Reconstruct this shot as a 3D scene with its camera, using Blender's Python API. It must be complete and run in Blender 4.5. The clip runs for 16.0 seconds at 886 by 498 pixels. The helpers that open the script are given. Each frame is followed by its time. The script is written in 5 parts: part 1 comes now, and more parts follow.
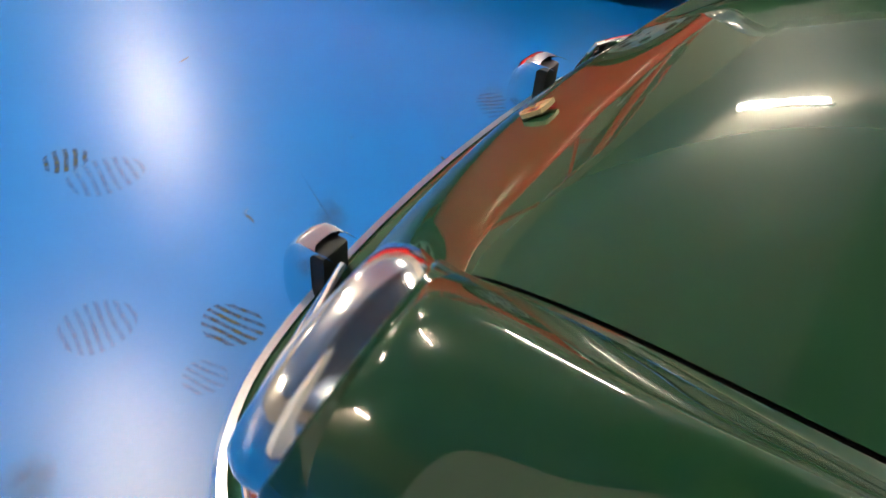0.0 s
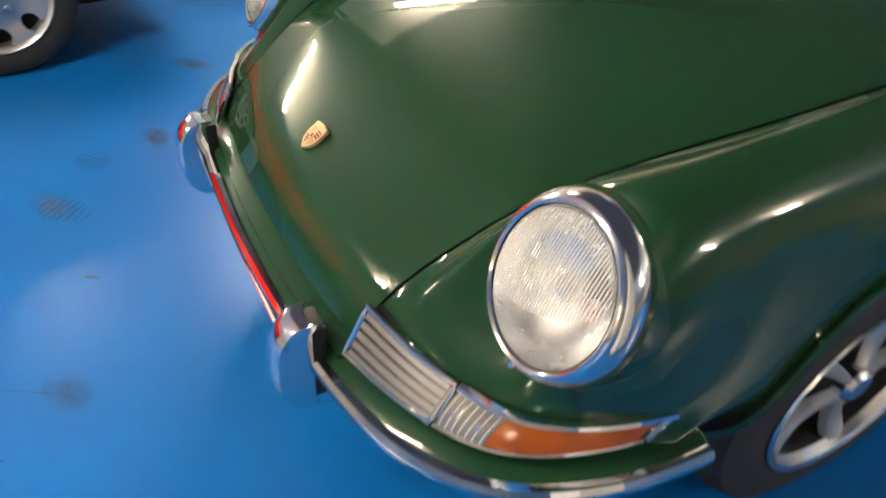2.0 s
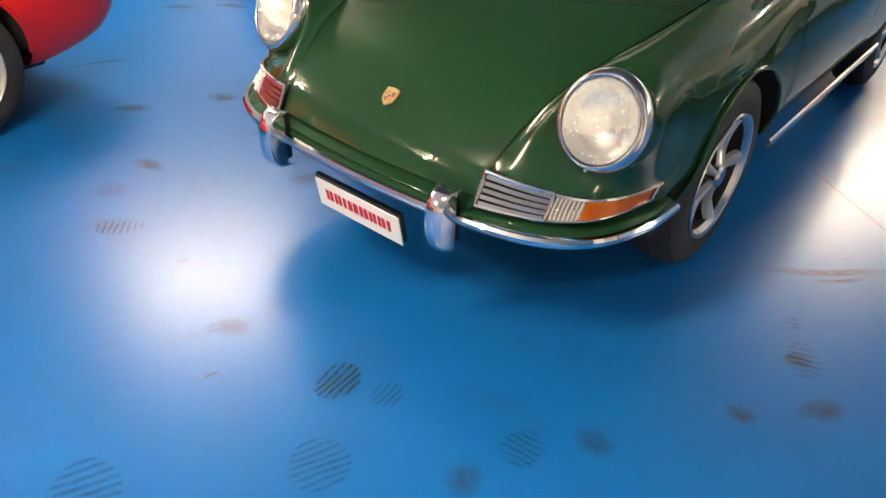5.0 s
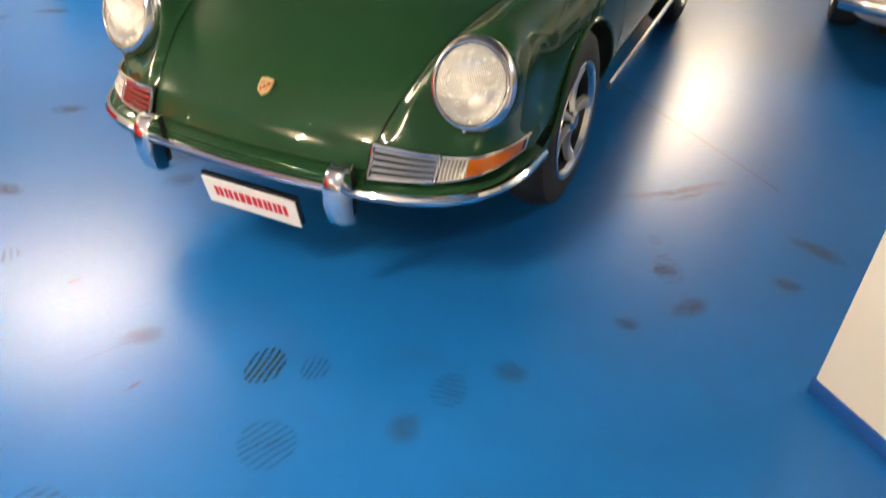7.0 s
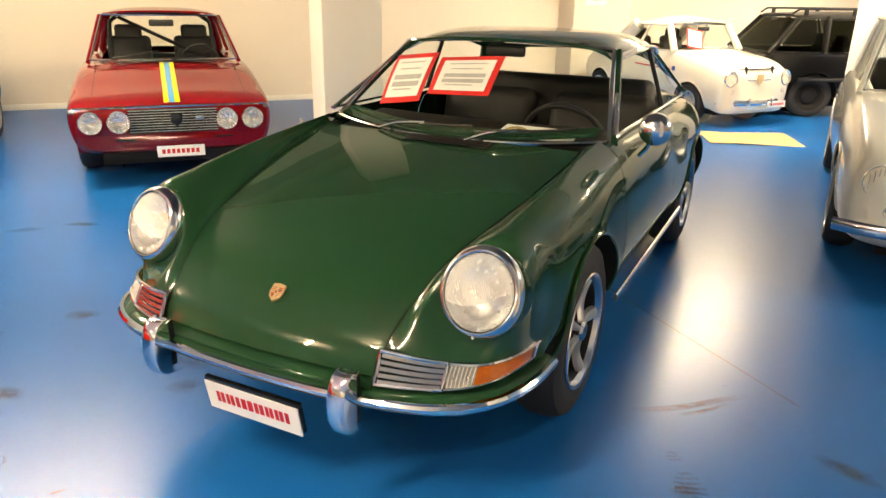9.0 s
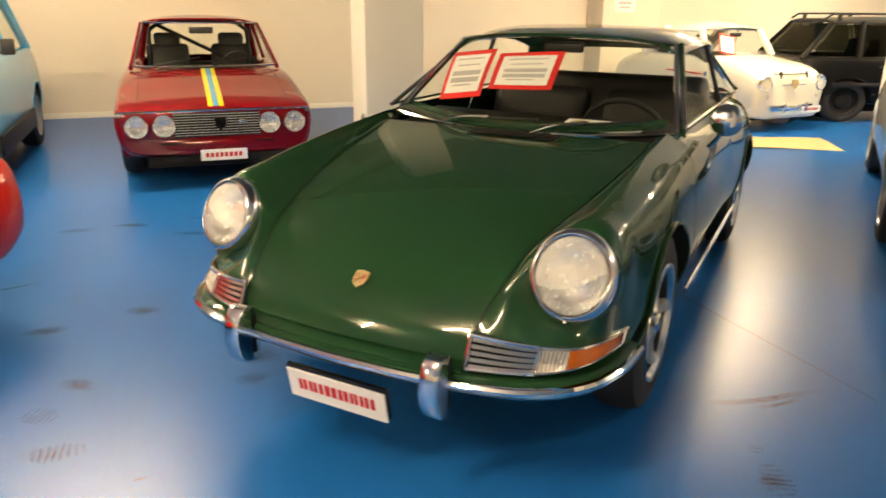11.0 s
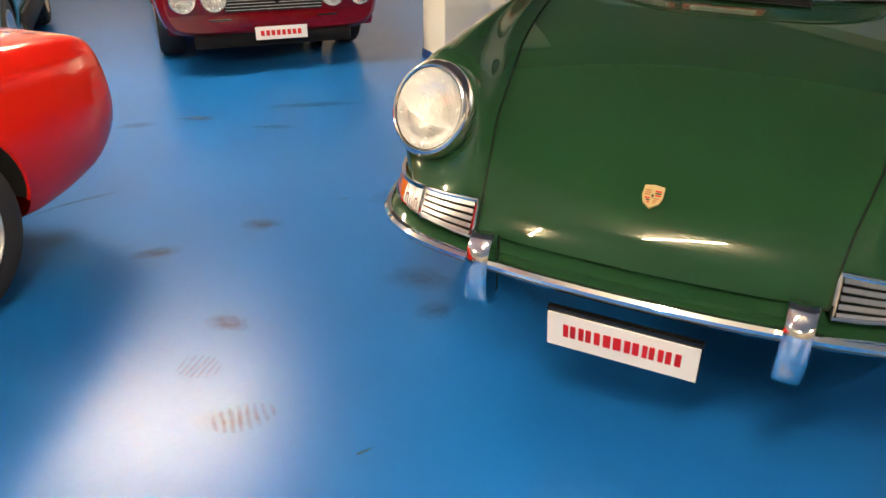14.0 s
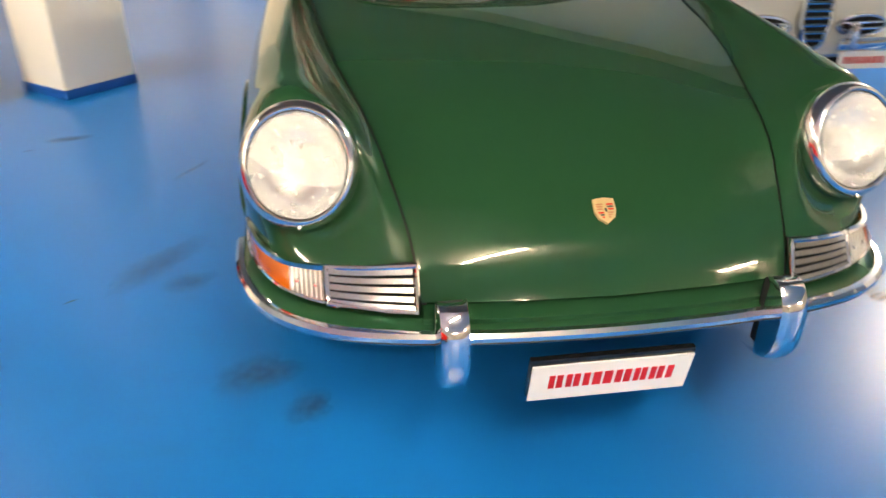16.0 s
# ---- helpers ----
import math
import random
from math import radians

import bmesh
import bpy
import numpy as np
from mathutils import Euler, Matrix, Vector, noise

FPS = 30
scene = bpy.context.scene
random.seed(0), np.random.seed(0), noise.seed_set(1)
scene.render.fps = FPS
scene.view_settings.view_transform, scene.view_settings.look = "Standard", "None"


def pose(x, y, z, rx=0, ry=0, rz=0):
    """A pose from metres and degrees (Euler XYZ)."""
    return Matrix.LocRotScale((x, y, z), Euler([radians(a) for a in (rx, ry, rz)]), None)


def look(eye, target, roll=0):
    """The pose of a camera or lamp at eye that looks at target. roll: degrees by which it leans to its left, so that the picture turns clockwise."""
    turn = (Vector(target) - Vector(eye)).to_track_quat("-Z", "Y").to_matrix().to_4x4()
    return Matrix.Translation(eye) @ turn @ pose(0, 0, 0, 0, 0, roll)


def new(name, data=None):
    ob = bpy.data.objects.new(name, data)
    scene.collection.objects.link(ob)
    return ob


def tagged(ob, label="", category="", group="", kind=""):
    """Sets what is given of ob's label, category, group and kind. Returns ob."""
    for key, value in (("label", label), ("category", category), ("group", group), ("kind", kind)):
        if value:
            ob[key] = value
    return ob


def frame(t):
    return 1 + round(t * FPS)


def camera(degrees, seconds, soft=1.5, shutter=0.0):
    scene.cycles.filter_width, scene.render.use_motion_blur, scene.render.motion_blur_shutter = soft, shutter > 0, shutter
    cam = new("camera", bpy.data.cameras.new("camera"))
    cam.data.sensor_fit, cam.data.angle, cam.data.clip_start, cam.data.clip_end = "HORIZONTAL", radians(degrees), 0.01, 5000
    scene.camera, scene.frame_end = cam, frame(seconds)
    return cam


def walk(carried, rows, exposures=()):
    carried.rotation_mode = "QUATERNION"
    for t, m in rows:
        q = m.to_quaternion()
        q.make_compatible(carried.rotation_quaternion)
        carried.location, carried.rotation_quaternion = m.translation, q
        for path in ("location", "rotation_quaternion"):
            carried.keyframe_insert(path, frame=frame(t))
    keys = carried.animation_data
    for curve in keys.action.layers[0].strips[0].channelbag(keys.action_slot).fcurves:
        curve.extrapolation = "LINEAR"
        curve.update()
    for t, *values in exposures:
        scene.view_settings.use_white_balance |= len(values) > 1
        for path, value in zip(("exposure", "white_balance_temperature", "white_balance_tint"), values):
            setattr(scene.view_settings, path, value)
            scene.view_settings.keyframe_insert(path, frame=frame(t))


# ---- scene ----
cam = camera(63.6, 16.0, shutter=0.5)
METRES, EYE, TILT, LEAN, TURN = 8.0, 1.5, 0.0, 0.0, 0.0
PATH = [
    (0, (0.895, 0.607, 1.188), (-0.354, -0.166, -0.169), 5.3),
    (0.5, (0.862, 0.472, 1.174), (-0.502, -0.128, -0.16), 4.1),
    (1, (0.922, 0.316, 1.205), (-0.598, 0.248, -0.093), 4.7),
    (1.5, (1.068, 0.108, 1.25), (-0.43, 0.547, 0.0), 5.0),
    (2, (1.147, -0.129, 1.279), (-0.233, 0.613, 0.036), 4.4),
    (2.5, (1.213, -0.4, 1.306), (-0.029, 0.57, 0.073), 3.6),
    (3, (1.274, -0.587, 1.366), (0.139, 0.502, 0.13), 3.1),
    (3.5, (1.358, -0.77, 1.383), (0.264, 0.388, 0.173), 3.1),
    (4, (1.384, -0.913, 1.4), (0.296, 0.28, 0.22), 2.8),
    (4.2, (1.356, -0.99, 1.397), (0.27, 0.219, 0.232), 2.7),
    (6.3, (1.484, -1.26, 1.478), (0.506, 0.063, 0.341), 0.9),
    (6.5, (1.449, -1.298, 1.463), (0.579, 0.117, 0.349), 1.2),
    (7, (1.384, -1.313, 1.484), (0.645, 0.109, 0.288), 0.8),
    (7.5, (1.354, -1.328, 1.487), (0.701, -0.048, 0.096), 1.2),
    (8, (1.357, -1.29, 1.507), (0.602, 0.136, 0.325), 1.1),
    (8.5, (1.363, -1.328, 1.46), (0.526, 0.29, 0.636), 1.5),
    (8.7, (1.381, -1.301, 1.458), (0.492, 0.348, 0.759), 1.1),
    (10.8, (1.243, -1.401, 1.378), (0.328, 0.263, 0.75), 0.9),
    (11, (1.209, -1.419, 1.372), (0.267, 0.226, 0.732), 0.6),
    (11.5, (1.051, -1.471, 1.34), (0.042, 0.118, 0.663), 0.9),
    (12, (0.835, -1.432, 1.289), (-0.219, 0.101, 0.554), 1.2),
    (12.5, (0.663, -1.406, 1.277), (-0.42, 0.075, 0.482), 1.2),
    (13, (0.515, -1.426, 1.281), (-0.53, 0.034, 0.4), 0.7),
    (13.5, (0.408, -1.424, 1.261), (-0.531, 0.091, 0.354), 0.5),
    (14, (0.28, -1.339, 1.252), (-0.551, 0.219, 0.313), 0.4),
    (14.5, (0.188, -1.317, 1.266), (-0.6, 0.263, 0.326), 0.3),
    (15, (-0.032, -1.285, 1.267), (-0.491, 0.425, 0.337), 0.4),
    (15.5, (-0.286, -1.24, 1.263), (-0.448, 0.524, 0.334), -0.1),
    (16, (-0.512, -1.092, 1.223), (-0.277, 0.656, 0.279), 0.9),
]
EXPOSURES = [(0.0, 0.0, 6500, 10), (0.5, 0.06, 6800, 10), (1.5, 0.14, 6700, 10), (2.0, 0.0, 6750, 10), (2.5, -0.28, 6900, 10), (3.0, 0.03, 6900, 10), (4.0, 0.06, 7000, 10), (6.5, 0.08, 7600, 10), (7.5, 0.07, 7700, 10), (8.5, 0.12, 8000, 10), (11.0, -0.22, 9000, 10), (12.5, -0.17, 8800, 10), (14.5, 0.0, 7600, 10), (15.5, 0.12, 7200, 10), (16.0, 0.25, 7200, 10)]
walk(cam, [(t, look(eye, target, roll)) for t, eye, target, roll in PATH], EXPOSURES)
# (2.2, 11.6) and (4.2, 9.6) are unseen tubes, added to brighten wall and soffit.
LIGHTS = [(-3.75, 1.50), (0.25, 7.6), (-2.6, -5.0), (0.0, -1.95), (4.7, 3.9), (-5.6, -1.6), (2.2, 11.6), (1.2, -9.2), (6.5, -6.0), (4.2, 9.6)]

# ---- world and light ----
U = Vector((0.6157, 0.7880, 0))         # along the long wall
V = Vector((-0.7880, 0.6157, 0))        # towards the long wall
ROOM_TURN = 52.0
CEIL = 2.95
SOFFIT = 0.24                        # how far the added ceiling of the far bays hangs lower
world = bpy.data.worlds.new("world")
scene.world = world
world.use_nodes = True
world.node_tree.nodes["Background"].inputs[0].default_value = (0.9, 0.85, 0.75, 1)
world.node_tree.nodes["Background"].inputs[1].default_value = 0.004
scene.view_settings.exposure = 0.0


# ---- materials ----
def mat(name, color, rough=0.5, metal=0.0, coat=0.0, noise_scale=0.0, noise_amt=0.0, bump=0.0, bump_scale=200.0,
        rough_amt=0.0, emit=0.0, trans=0.0, ior=1.45, spec=0.5):
    m = bpy.data.materials.new(name)
    m.use_nodes = True
    nt = m.node_tree
    b = nt.nodes["Principled BSDF"]
    b.inputs["Base Color"].default_value = (*color, 1)
    b.inputs["Roughness"].default_value = rough
    b.inputs["Metallic"].default_value = metal
    b.inputs["IOR"].default_value = ior
    b.inputs["Specular IOR Level"].default_value = spec
    b.inputs["Coat Weight"].default_value = coat
    b.inputs["Coat Roughness"].default_value = 0.03
    b.inputs["Transmission Weight"].default_value = trans
    if emit:
        b.inputs["Emission Color"].default_value = (*color, 1)
        b.inputs["Emission Strength"].default_value = emit
    if noise_scale or bump:
        tc = nt.nodes.new("ShaderNodeTexCoord")
    if noise_scale:
        n = nt.nodes.new("ShaderNodeTexNoise")
        n.inputs["Scale"].default_value = noise_scale
        n.inputs["Detail"].default_value = 6
        nt.links.new(tc.outputs["Object"], n.inputs["Vector"])
        if noise_amt:
            mix = nt.nodes.new("ShaderNodeMix")
            mix.data_type = "RGBA"
            mix.inputs[6].default_value = (*[c * (1 - noise_amt) for c in color], 1)
            mix.inputs[7].default_value = (*[min(1, c * (1 + noise_amt)) for c in color], 1)
            nt.links.new(n.outputs["Fac"], mix.inputs[0])
            nt.links.new(mix.outputs[2], b.inputs["Base Color"])
        if rough_amt:
            mr = nt.nodes.new("ShaderNodeMapRange")
            mr.inputs[3].default_value = max(0, rough - rough_amt)
            mr.inputs[4].default_value = min(1, rough + rough_amt)
            nt.links.new(n.outputs["Fac"], mr.inputs[0])
            nt.links.new(mr.outputs[0], b.inputs["Roughness"])
    if bump:
        n2 = nt.nodes.new("ShaderNodeTexNoise")
        n2.inputs["Scale"].default_value = bump_scale
        n2.inputs["Detail"].default_value = 4
        bp = nt.nodes.new("ShaderNodeBump")
        bp.inputs["Strength"].default_value = bump
        bp.inputs["Distance"].default_value = 0.002
        nt.links.new(tc.outputs["Object"], n2.inputs["Vector"])
        nt.links.new(n2.outputs["Fac"], bp.inputs["Height"])
        nt.links.new(bp.outputs["Normal"], b.inputs["Normal"])
    return m


def paint(name, color, rough=0.35):
    return mat(name, color, rough=rough, coat=1.0, noise_scale=3.0, noise_amt=0.06, spec=0.03)


def floor_material():
    m = bpy.data.materials.new("blue_epoxy")
    m.use_nodes = True
    nt = m.node_tree
    b = nt.nodes["Principled BSDF"]
    tc = nt.nodes.new("ShaderNodeTexCoord")

    def noise_tex(scale, detail, stretch=(1, 1, 1)):
        mp = nt.nodes.new("ShaderNodeMapping")
        mp.inputs["Scale"].default_value = stretch
        n = nt.nodes.new("ShaderNodeTexNoise")
        n.inputs["Scale"].default_value = scale
        n.inputs["Detail"].default_value = detail
        nt.links.new(tc.outputs["Object"], mp.inputs["Vector"])
        nt.links.new(mp.outputs["Vector"], n.inputs["Vector"])
        return n.outputs["Fac"]

    def ramp(fac, a, z, lo=0.0, hi=1.0):
        r = nt.nodes.new("ShaderNodeMapRange")
        r.inputs[1].default_value, r.inputs[2].default_value = a, z
        r.inputs[3].default_value, r.inputs[4].default_value = lo, hi
        nt.links.new(fac, r.inputs[0])
        return r.outputs[0]

    def mixc(fac, c1, c2):
        x = nt.nodes.new("ShaderNodeMix")
        x.data_type = "RGBA"
        for sock, c in ((x.inputs[6], c1), (x.inputs[7], c2)):
            if isinstance(c, tuple):
                sock.default_value = (*c, 1)
            else:
                nt.links.new(c, sock)
        nt.links.new(fac, x.inputs[0])
        return x.outputs[2]

    big = noise_tex(0.8, 3)
    fine = noise_tex(9, 6)
    smear = noise_tex(2.2, 5, (1, 3.2, 1))
    c = mixc(ramp(big, 0.3, 0.7), FLOOR_A, FLOOR_B)
    c = mixc(ramp(smear, 0.60, 0.80, 0, 0.22), c, (0.03, 0.10, 0.22))
    c = mixc(ramp(fine, 0.63, 0.80, 0, 0.05), c, (0.08, 0.14, 0.22))
    nt.links.new(c, b.inputs["Base Color"])
    nt.links.new(ramp(fine, 0.3, 0.75, FLOOR_R - 0.005, FLOOR_R + 0.008), b.inputs["Roughness"])
    b.inputs["Specular IOR Level"].default_value = 0.38
    return m


FLOOR_A, FLOOR_B, FLOOR_R = (0.0008, 0.110, 0.390), (0.0008, 0.128, 0.450), 0.315
M_FLOOR = floor_material()
M_GREEN = paint("green_paint", (0.0095, 0.043, 0.0185), 0.35)
M_MAROON = paint("maroon_paint", (0.17, 0.002, 0.006))
M_RED = paint("red_paint", (0.62, 0.012, 0.008))
M_BLUE = paint("light_blue_paint", (0.06, 0.36, 0.60), 0.35)
M_CREAM = paint("cream_white_paint", (0.78, 0.74, 0.64))
M_SILVERW = paint("ivory_paint", (0.70, 0.69, 0.64))
M_BLACKP = paint("black_paint", (0.006, 0.006, 0.007))
M_DULL = mat("dusty_black_paint", (0.003, 0.003, 0.0035), rough=0.32, coat=0.05, noise_scale=4, noise_amt=0.2, spec=0.25)
M_CHROME = mat("chrome", (0.88, 0.88, 0.90), rough=0.06, metal=1.0, noise_scale=30, rough_amt=0.03)
M_TRIM = mat("bright_metal_trim", (0.88, 0.87, 0.87), rough=0.12, metal=1.0, noise_scale=30, rough_amt=0.05)
M_GRILLE = mat("satin_grille_metal", (0.60, 0.59, 0.59), rough=0.2, metal=1.0, noise_scale=30, rough_amt=0.06)
M_ALU = mat("polished_aluminium", (0.72, 0.72, 0.74), rough=0.22, metal=1.0, noise_scale=40, rough_amt=0.06)
M_GREYALU = mat("silver_wheel_paint", (0.46, 0.47, 0.48), rough=0.32, metal=0.7, noise_scale=20, noise_amt=0.06)
M_RUBBER = mat("tyre_rubber", (0.018, 0.018, 0.02), rough=0.7, bump=0.25, bump_scale=120, noise_scale=8, noise_amt=0.25)
M_BLACK = mat("black_plastic", (0.010, 0.010, 0.012), rough=0.5, noise_scale=20, noise_amt=0.2)
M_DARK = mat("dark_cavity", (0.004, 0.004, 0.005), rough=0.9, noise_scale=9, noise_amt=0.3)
M_LEATHER = mat("black_leather", (0.009, 0.008, 0.008), rough=0.6, bump=0.3, bump_scale=90)
M_GLASS = mat("clear_glass", (0.94, 0.97, 0.95), rough=0.0, trans=1.0, ior=1.02, spec=1.0)
M_TINT = mat("tinted_glass", (0.14, 0.15, 0.13), rough=0.0, trans=1.0, ior=1.03, spec=1.0)
M_LENS = mat("headlamp_glass", (0.98, 0.97, 0.96), rough=0.02, trans=0.97, ior=1.04, spec=1.0)
M_RIB = mat("moulded_lens_glass", (0.97, 0.96, 0.94), rough=0.08, trans=0.70, ior=1.4, spec=0.8)
M_REFL = mat("headlamp_reflector", (0.84, 0.85, 0.86), rough=0.26, metal=1.0, noise_scale=40, rough_amt=0.06)
M_AMBER = mat("amber_lens", (0.34, 0.072, 0.004), rough=0.10, coat=0.6, noise_scale=14, noise_amt=0.4, bump=0.5, bump_scale=140)
M_CLEARLENS = mat("white_lens", (0.30, 0.29, 0.285), rough=0.2, coat=1.0, noise_scale=70, noise_amt=0.25, bump=1.0, bump_scale=70, metal=0.6)
M_WHITE = mat("white_plate", (0.82, 0.82, 0.80), rough=0.45, noise_scale=10, noise_amt=0.05)
M_REDINK = mat("red_ink", (0.60, 0.012, 0.02), rough=0.45, noise_scale=30, noise_amt=0.1)
M_REDCARD = mat("red_card", (0.66, 0.02, 0.02), rough=0.5, noise_scale=12, noise_amt=0.08)
M_PAPER = mat("printed_paper", (0.80, 0.79, 0.76), rough=0.7, noise_scale=14, noise_amt=0.04)
M_INK = mat("grey_print", (0.42, 0.42, 0.43), rough=0.7, noise_scale=40, noise_amt=0.3)
M_GOLD = mat("gold_enamel", (0.66, 0.49, 0.26), rough=0.25, metal=0.4, noise_scale=80, noise_amt=0.1)
M_BRONZE = mat("worn_bronze", (0.30, 0.13, 0.06), rough=0.3, metal=0.4, noise_scale=80, noise_amt=0.15)
M_ENRED = mat("red_enamel", (0.45, 0.02, 0.015), rough=0.2, coat=1.0, noise_scale=80, noise_amt=0.1)
M_YELLOW = mat("yellow_stripe", (0.80, 0.62, 0.02), rough=0.3, coat=0.8, noise_scale=10, noise_amt=0.05)
M_SKY = mat("light_blue_stripe", (0.06, 0.32, 0.62), rough=0.3, coat=0.8, noise_scale=10, noise_amt=0.05)
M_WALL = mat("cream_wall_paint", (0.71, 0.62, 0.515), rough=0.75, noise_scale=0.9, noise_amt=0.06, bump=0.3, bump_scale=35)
# Unseen south and west walls, darker than the others to cut bounced light.
M_WALLDIM = mat("dim_unseen_wall", (0.36, 0.32, 0.27), rough=0.8, noise_scale=0.9, noise_amt=0.08, bump=0.3, bump_scale=35)
M_PILLAR = mat("white_pillar_paint", (0.82, 0.77, 0.68), rough=0.7, noise_scale=1.5, noise_amt=0.05, bump=0.3, bump_scale=30)
M_CEIL = mat("ceiling_paint", (0.62, 0.575, 0.495), rough=0.85, noise_scale=1.0, noise_amt=0.07, bump=0.2, bump_scale=25)
# Beam sides get little light; that shade is in this dark grey.
M_BEAM = mat("unlit_beam_grey", (0.20, 0.19, 0.17), rough=0.9, noise_scale=2.0, noise_amt=0.15, bump=0.4, bump_scale=30)
M_SOFFIT = mat("bright_bay_soffit", (0.84, 0.79, 0.69), rough=0.85, noise_scale=1.0, noise_amt=0.06, bump=0.2, bump_scale=25)
M_BAYSHADE = mat("shaded_bay_ceiling", (0.22, 0.205, 0.18), rough=0.9, noise_scale=1.4, noise_amt=0.10, bump=0.2, bump_scale=25)
M_SKIRT = mat("blue_skirting_paint", (0.006, 0.07, 0.30), rough=0.4, noise_scale=5, noise_amt=0.15)
M_CARD = mat("brown_cardboard", (0.62, 0.43, 0.22), rough=0.85, noise_scale=12, noise_amt=0.1, bump=0.2, bump_scale=60)
M_TUBE = mat("fluorescent_tube", (1.0, 0.89, 0.71), rough=0.4, emit=760.0)
# Front tubes set dimmer only to keep the shade before the car deeper.
M_TUBEDIM = mat("dim_fluorescent_tube", (1.0, 0.87, 0.68), rough=0.4, emit=640.0)
M_FIXTURE = mat("white_enamel", (0.78, 0.76, 0.72), rough=0.4, noise_scale=9, noise_amt=0.05)


# ---- mesh helpers ----
def curve1(xs, ys, flat=False):
    """Smooth monotone curve through (xs, ys)."""
    xs, ys = np.array(xs, float), np.array(ys, float)
    h, d = np.diff(xs), np.diff(ys) / np.diff(xs)
    m = np.zeros_like(ys)
    m[0], m[-1] = (0.0 if flat else d[0]), d[-1]
    for i in range(1, len(xs) - 1):
        if d[i - 1] * d[i] > 0:
            w1, w2 = 2 * h[i] + h[i - 1], h[i] + 2 * h[i - 1]
            m[i] = (w1 + w2) / (w1 / d[i - 1] + w2 / d[i])

    def f(x):
        x = np.clip(np.asarray(x, float), xs[0], xs[-1])
        i = np.clip(np.searchsorted(xs, x) - 1, 0, len(xs) - 2)
        s = (x - xs[i]) / h[i]
        return ((1 + 2 * s) * (1 - s) ** 2 * ys[i] + s * (1 - s) ** 2 * h[i] * m[i]
                + s * s * (3 - 2 * s) * ys[i + 1] + s * s * (s - 1) * h[i] * m[i + 1])
    return f


def part(name, bm, material, parent=None, label="", sharp=38.0):
    """Links a bmesh as one mesh object, smooth but for its sharp edges."""
    me = bpy.data.meshes.new(name)
    for e in bm.edges:
        if len(e.link_faces) == 2 and e.calc_face_angle(0) > radians(sharp):
            e.smooth = False
    for f in bm.faces:
        f.smooth = True
    bm.to_mesh(me)
    bm.free()
    me.materials.append(material)
    ob = new(name, me)
    if material in (M_GLASS, M_LENS, M_TINT):
        ob.visible_shadow = False
    if parent is not None:
        ob.parent = parent
    if label:
        tagged(ob, label)
    return ob


def thing(name, m, label, category, group="", kind=""):
    ob = new(name)
    ob.matrix_basis = m
    ob.empty_display_size = 0.1
    return tagged(ob, label, category, group, kind)


def add_grid(bm, P, close_u=False, close_v=False):
    n, k = len(P), len(P[0])
    vs = [[bm.verts.new(p) for p in row] for row in P]
    for i in range(n if close_u else n - 1):
        for j in range(k if close_v else k - 1):
            q = [vs[i][j], vs[(i + 1) % n][j], vs[(i + 1) % n][(j + 1) % k], vs[i][(j + 1) % k]]
            bm.faces.new(q)
    return vs


def grid(P, **kw):
    bm = bmesh.new()
    add_grid(bm, P, **kw)
    bmesh.ops.remove_doubles(bm, verts=bm.verts, dist=1e-5)
    bmesh.ops.recalc_face_normals(bm, faces=bm.faces)
    return bm


def thicken(bm, d):
    """Gives an open sheet the thickness d, inwards."""
    bmesh.ops.solidify(bm, geom=bm.faces[:], thickness=d)
    return bm


def add_box(bm, lo, hi, bevel=0.0, m=None, seg=2):
    c, s = [(a + b) / 2 for a, b in zip(lo, hi)], [abs(b - a) for a, b in zip(lo, hi)]
    r = bmesh.ops.create_cube(bm, size=1, matrix=(m or Matrix()) @ Matrix.Translation(c) @ Matrix.Diagonal((*s, 1)))
    if bevel:
        es = list({e for v in r["verts"] for e in v.link_edges})
        bmesh.ops.bevel(bm, geom=es, offset=bevel, segments=seg, profile=0.5, affect="EDGES")
    return bm


def box(lo, hi, bevel=0.0, m=None, seg=2):
    return add_box(bmesh.new(), lo, hi, bevel, m, seg)


def lathe(profile, n=40, m=None, caps=False):
    """Turns (radius, height) pairs round the z axis of m."""
    m = m or Matrix()
    bm = bmesh.new()
    P = [[m @ Vector((r * math.cos(2 * math.pi * j / n), r * math.sin(2 * math.pi * j / n), h)) for j in range(n)] for r, h in profile]
    add_grid(bm, P, close_v=True)
    bmesh.ops.remove_doubles(bm, verts=bm.verts, dist=1e-6)
    bmesh.ops.recalc_face_normals(bm, faces=bm.faces)
    return bm


def sweep(path, profile, up=(0, 0, 1), closed=False, cap=True, bm=None):
    """Runs a closed (side, up) profile along a path."""
    bm = bm or bmesh.new()
    path = [Vector(p) for p in path]
    rows = []
    n = len(path)
    for i, p in enumerate(path):
        a, b = (path[i - 1], path[(i + 1) % n]) if closed else (path[max(0, i - 1)], path[min(n - 1, i + 1)])
        t = (b - a).normalized()
        side = t.cross(Vector(up)).normalized()
        v = side.cross(t)
        rows.append([p + side * s + v * h for s, h in profile])
    vs = add_grid(bm, rows, close_u=closed, close_v=True)
    if cap and not closed:
        for r in (vs[0], vs[-1]):
            bm.faces.new(r)
    bmesh.ops.recalc_face_normals(bm, faces=bm.faces)
    return bm


def ring(r, n=8, sx=1.0, sy=1.0):
    return [(r * sx * math.cos(2 * math.pi * i / n), r * sy * math.sin(2 * math.pi * i / n)) for i in range(n)]


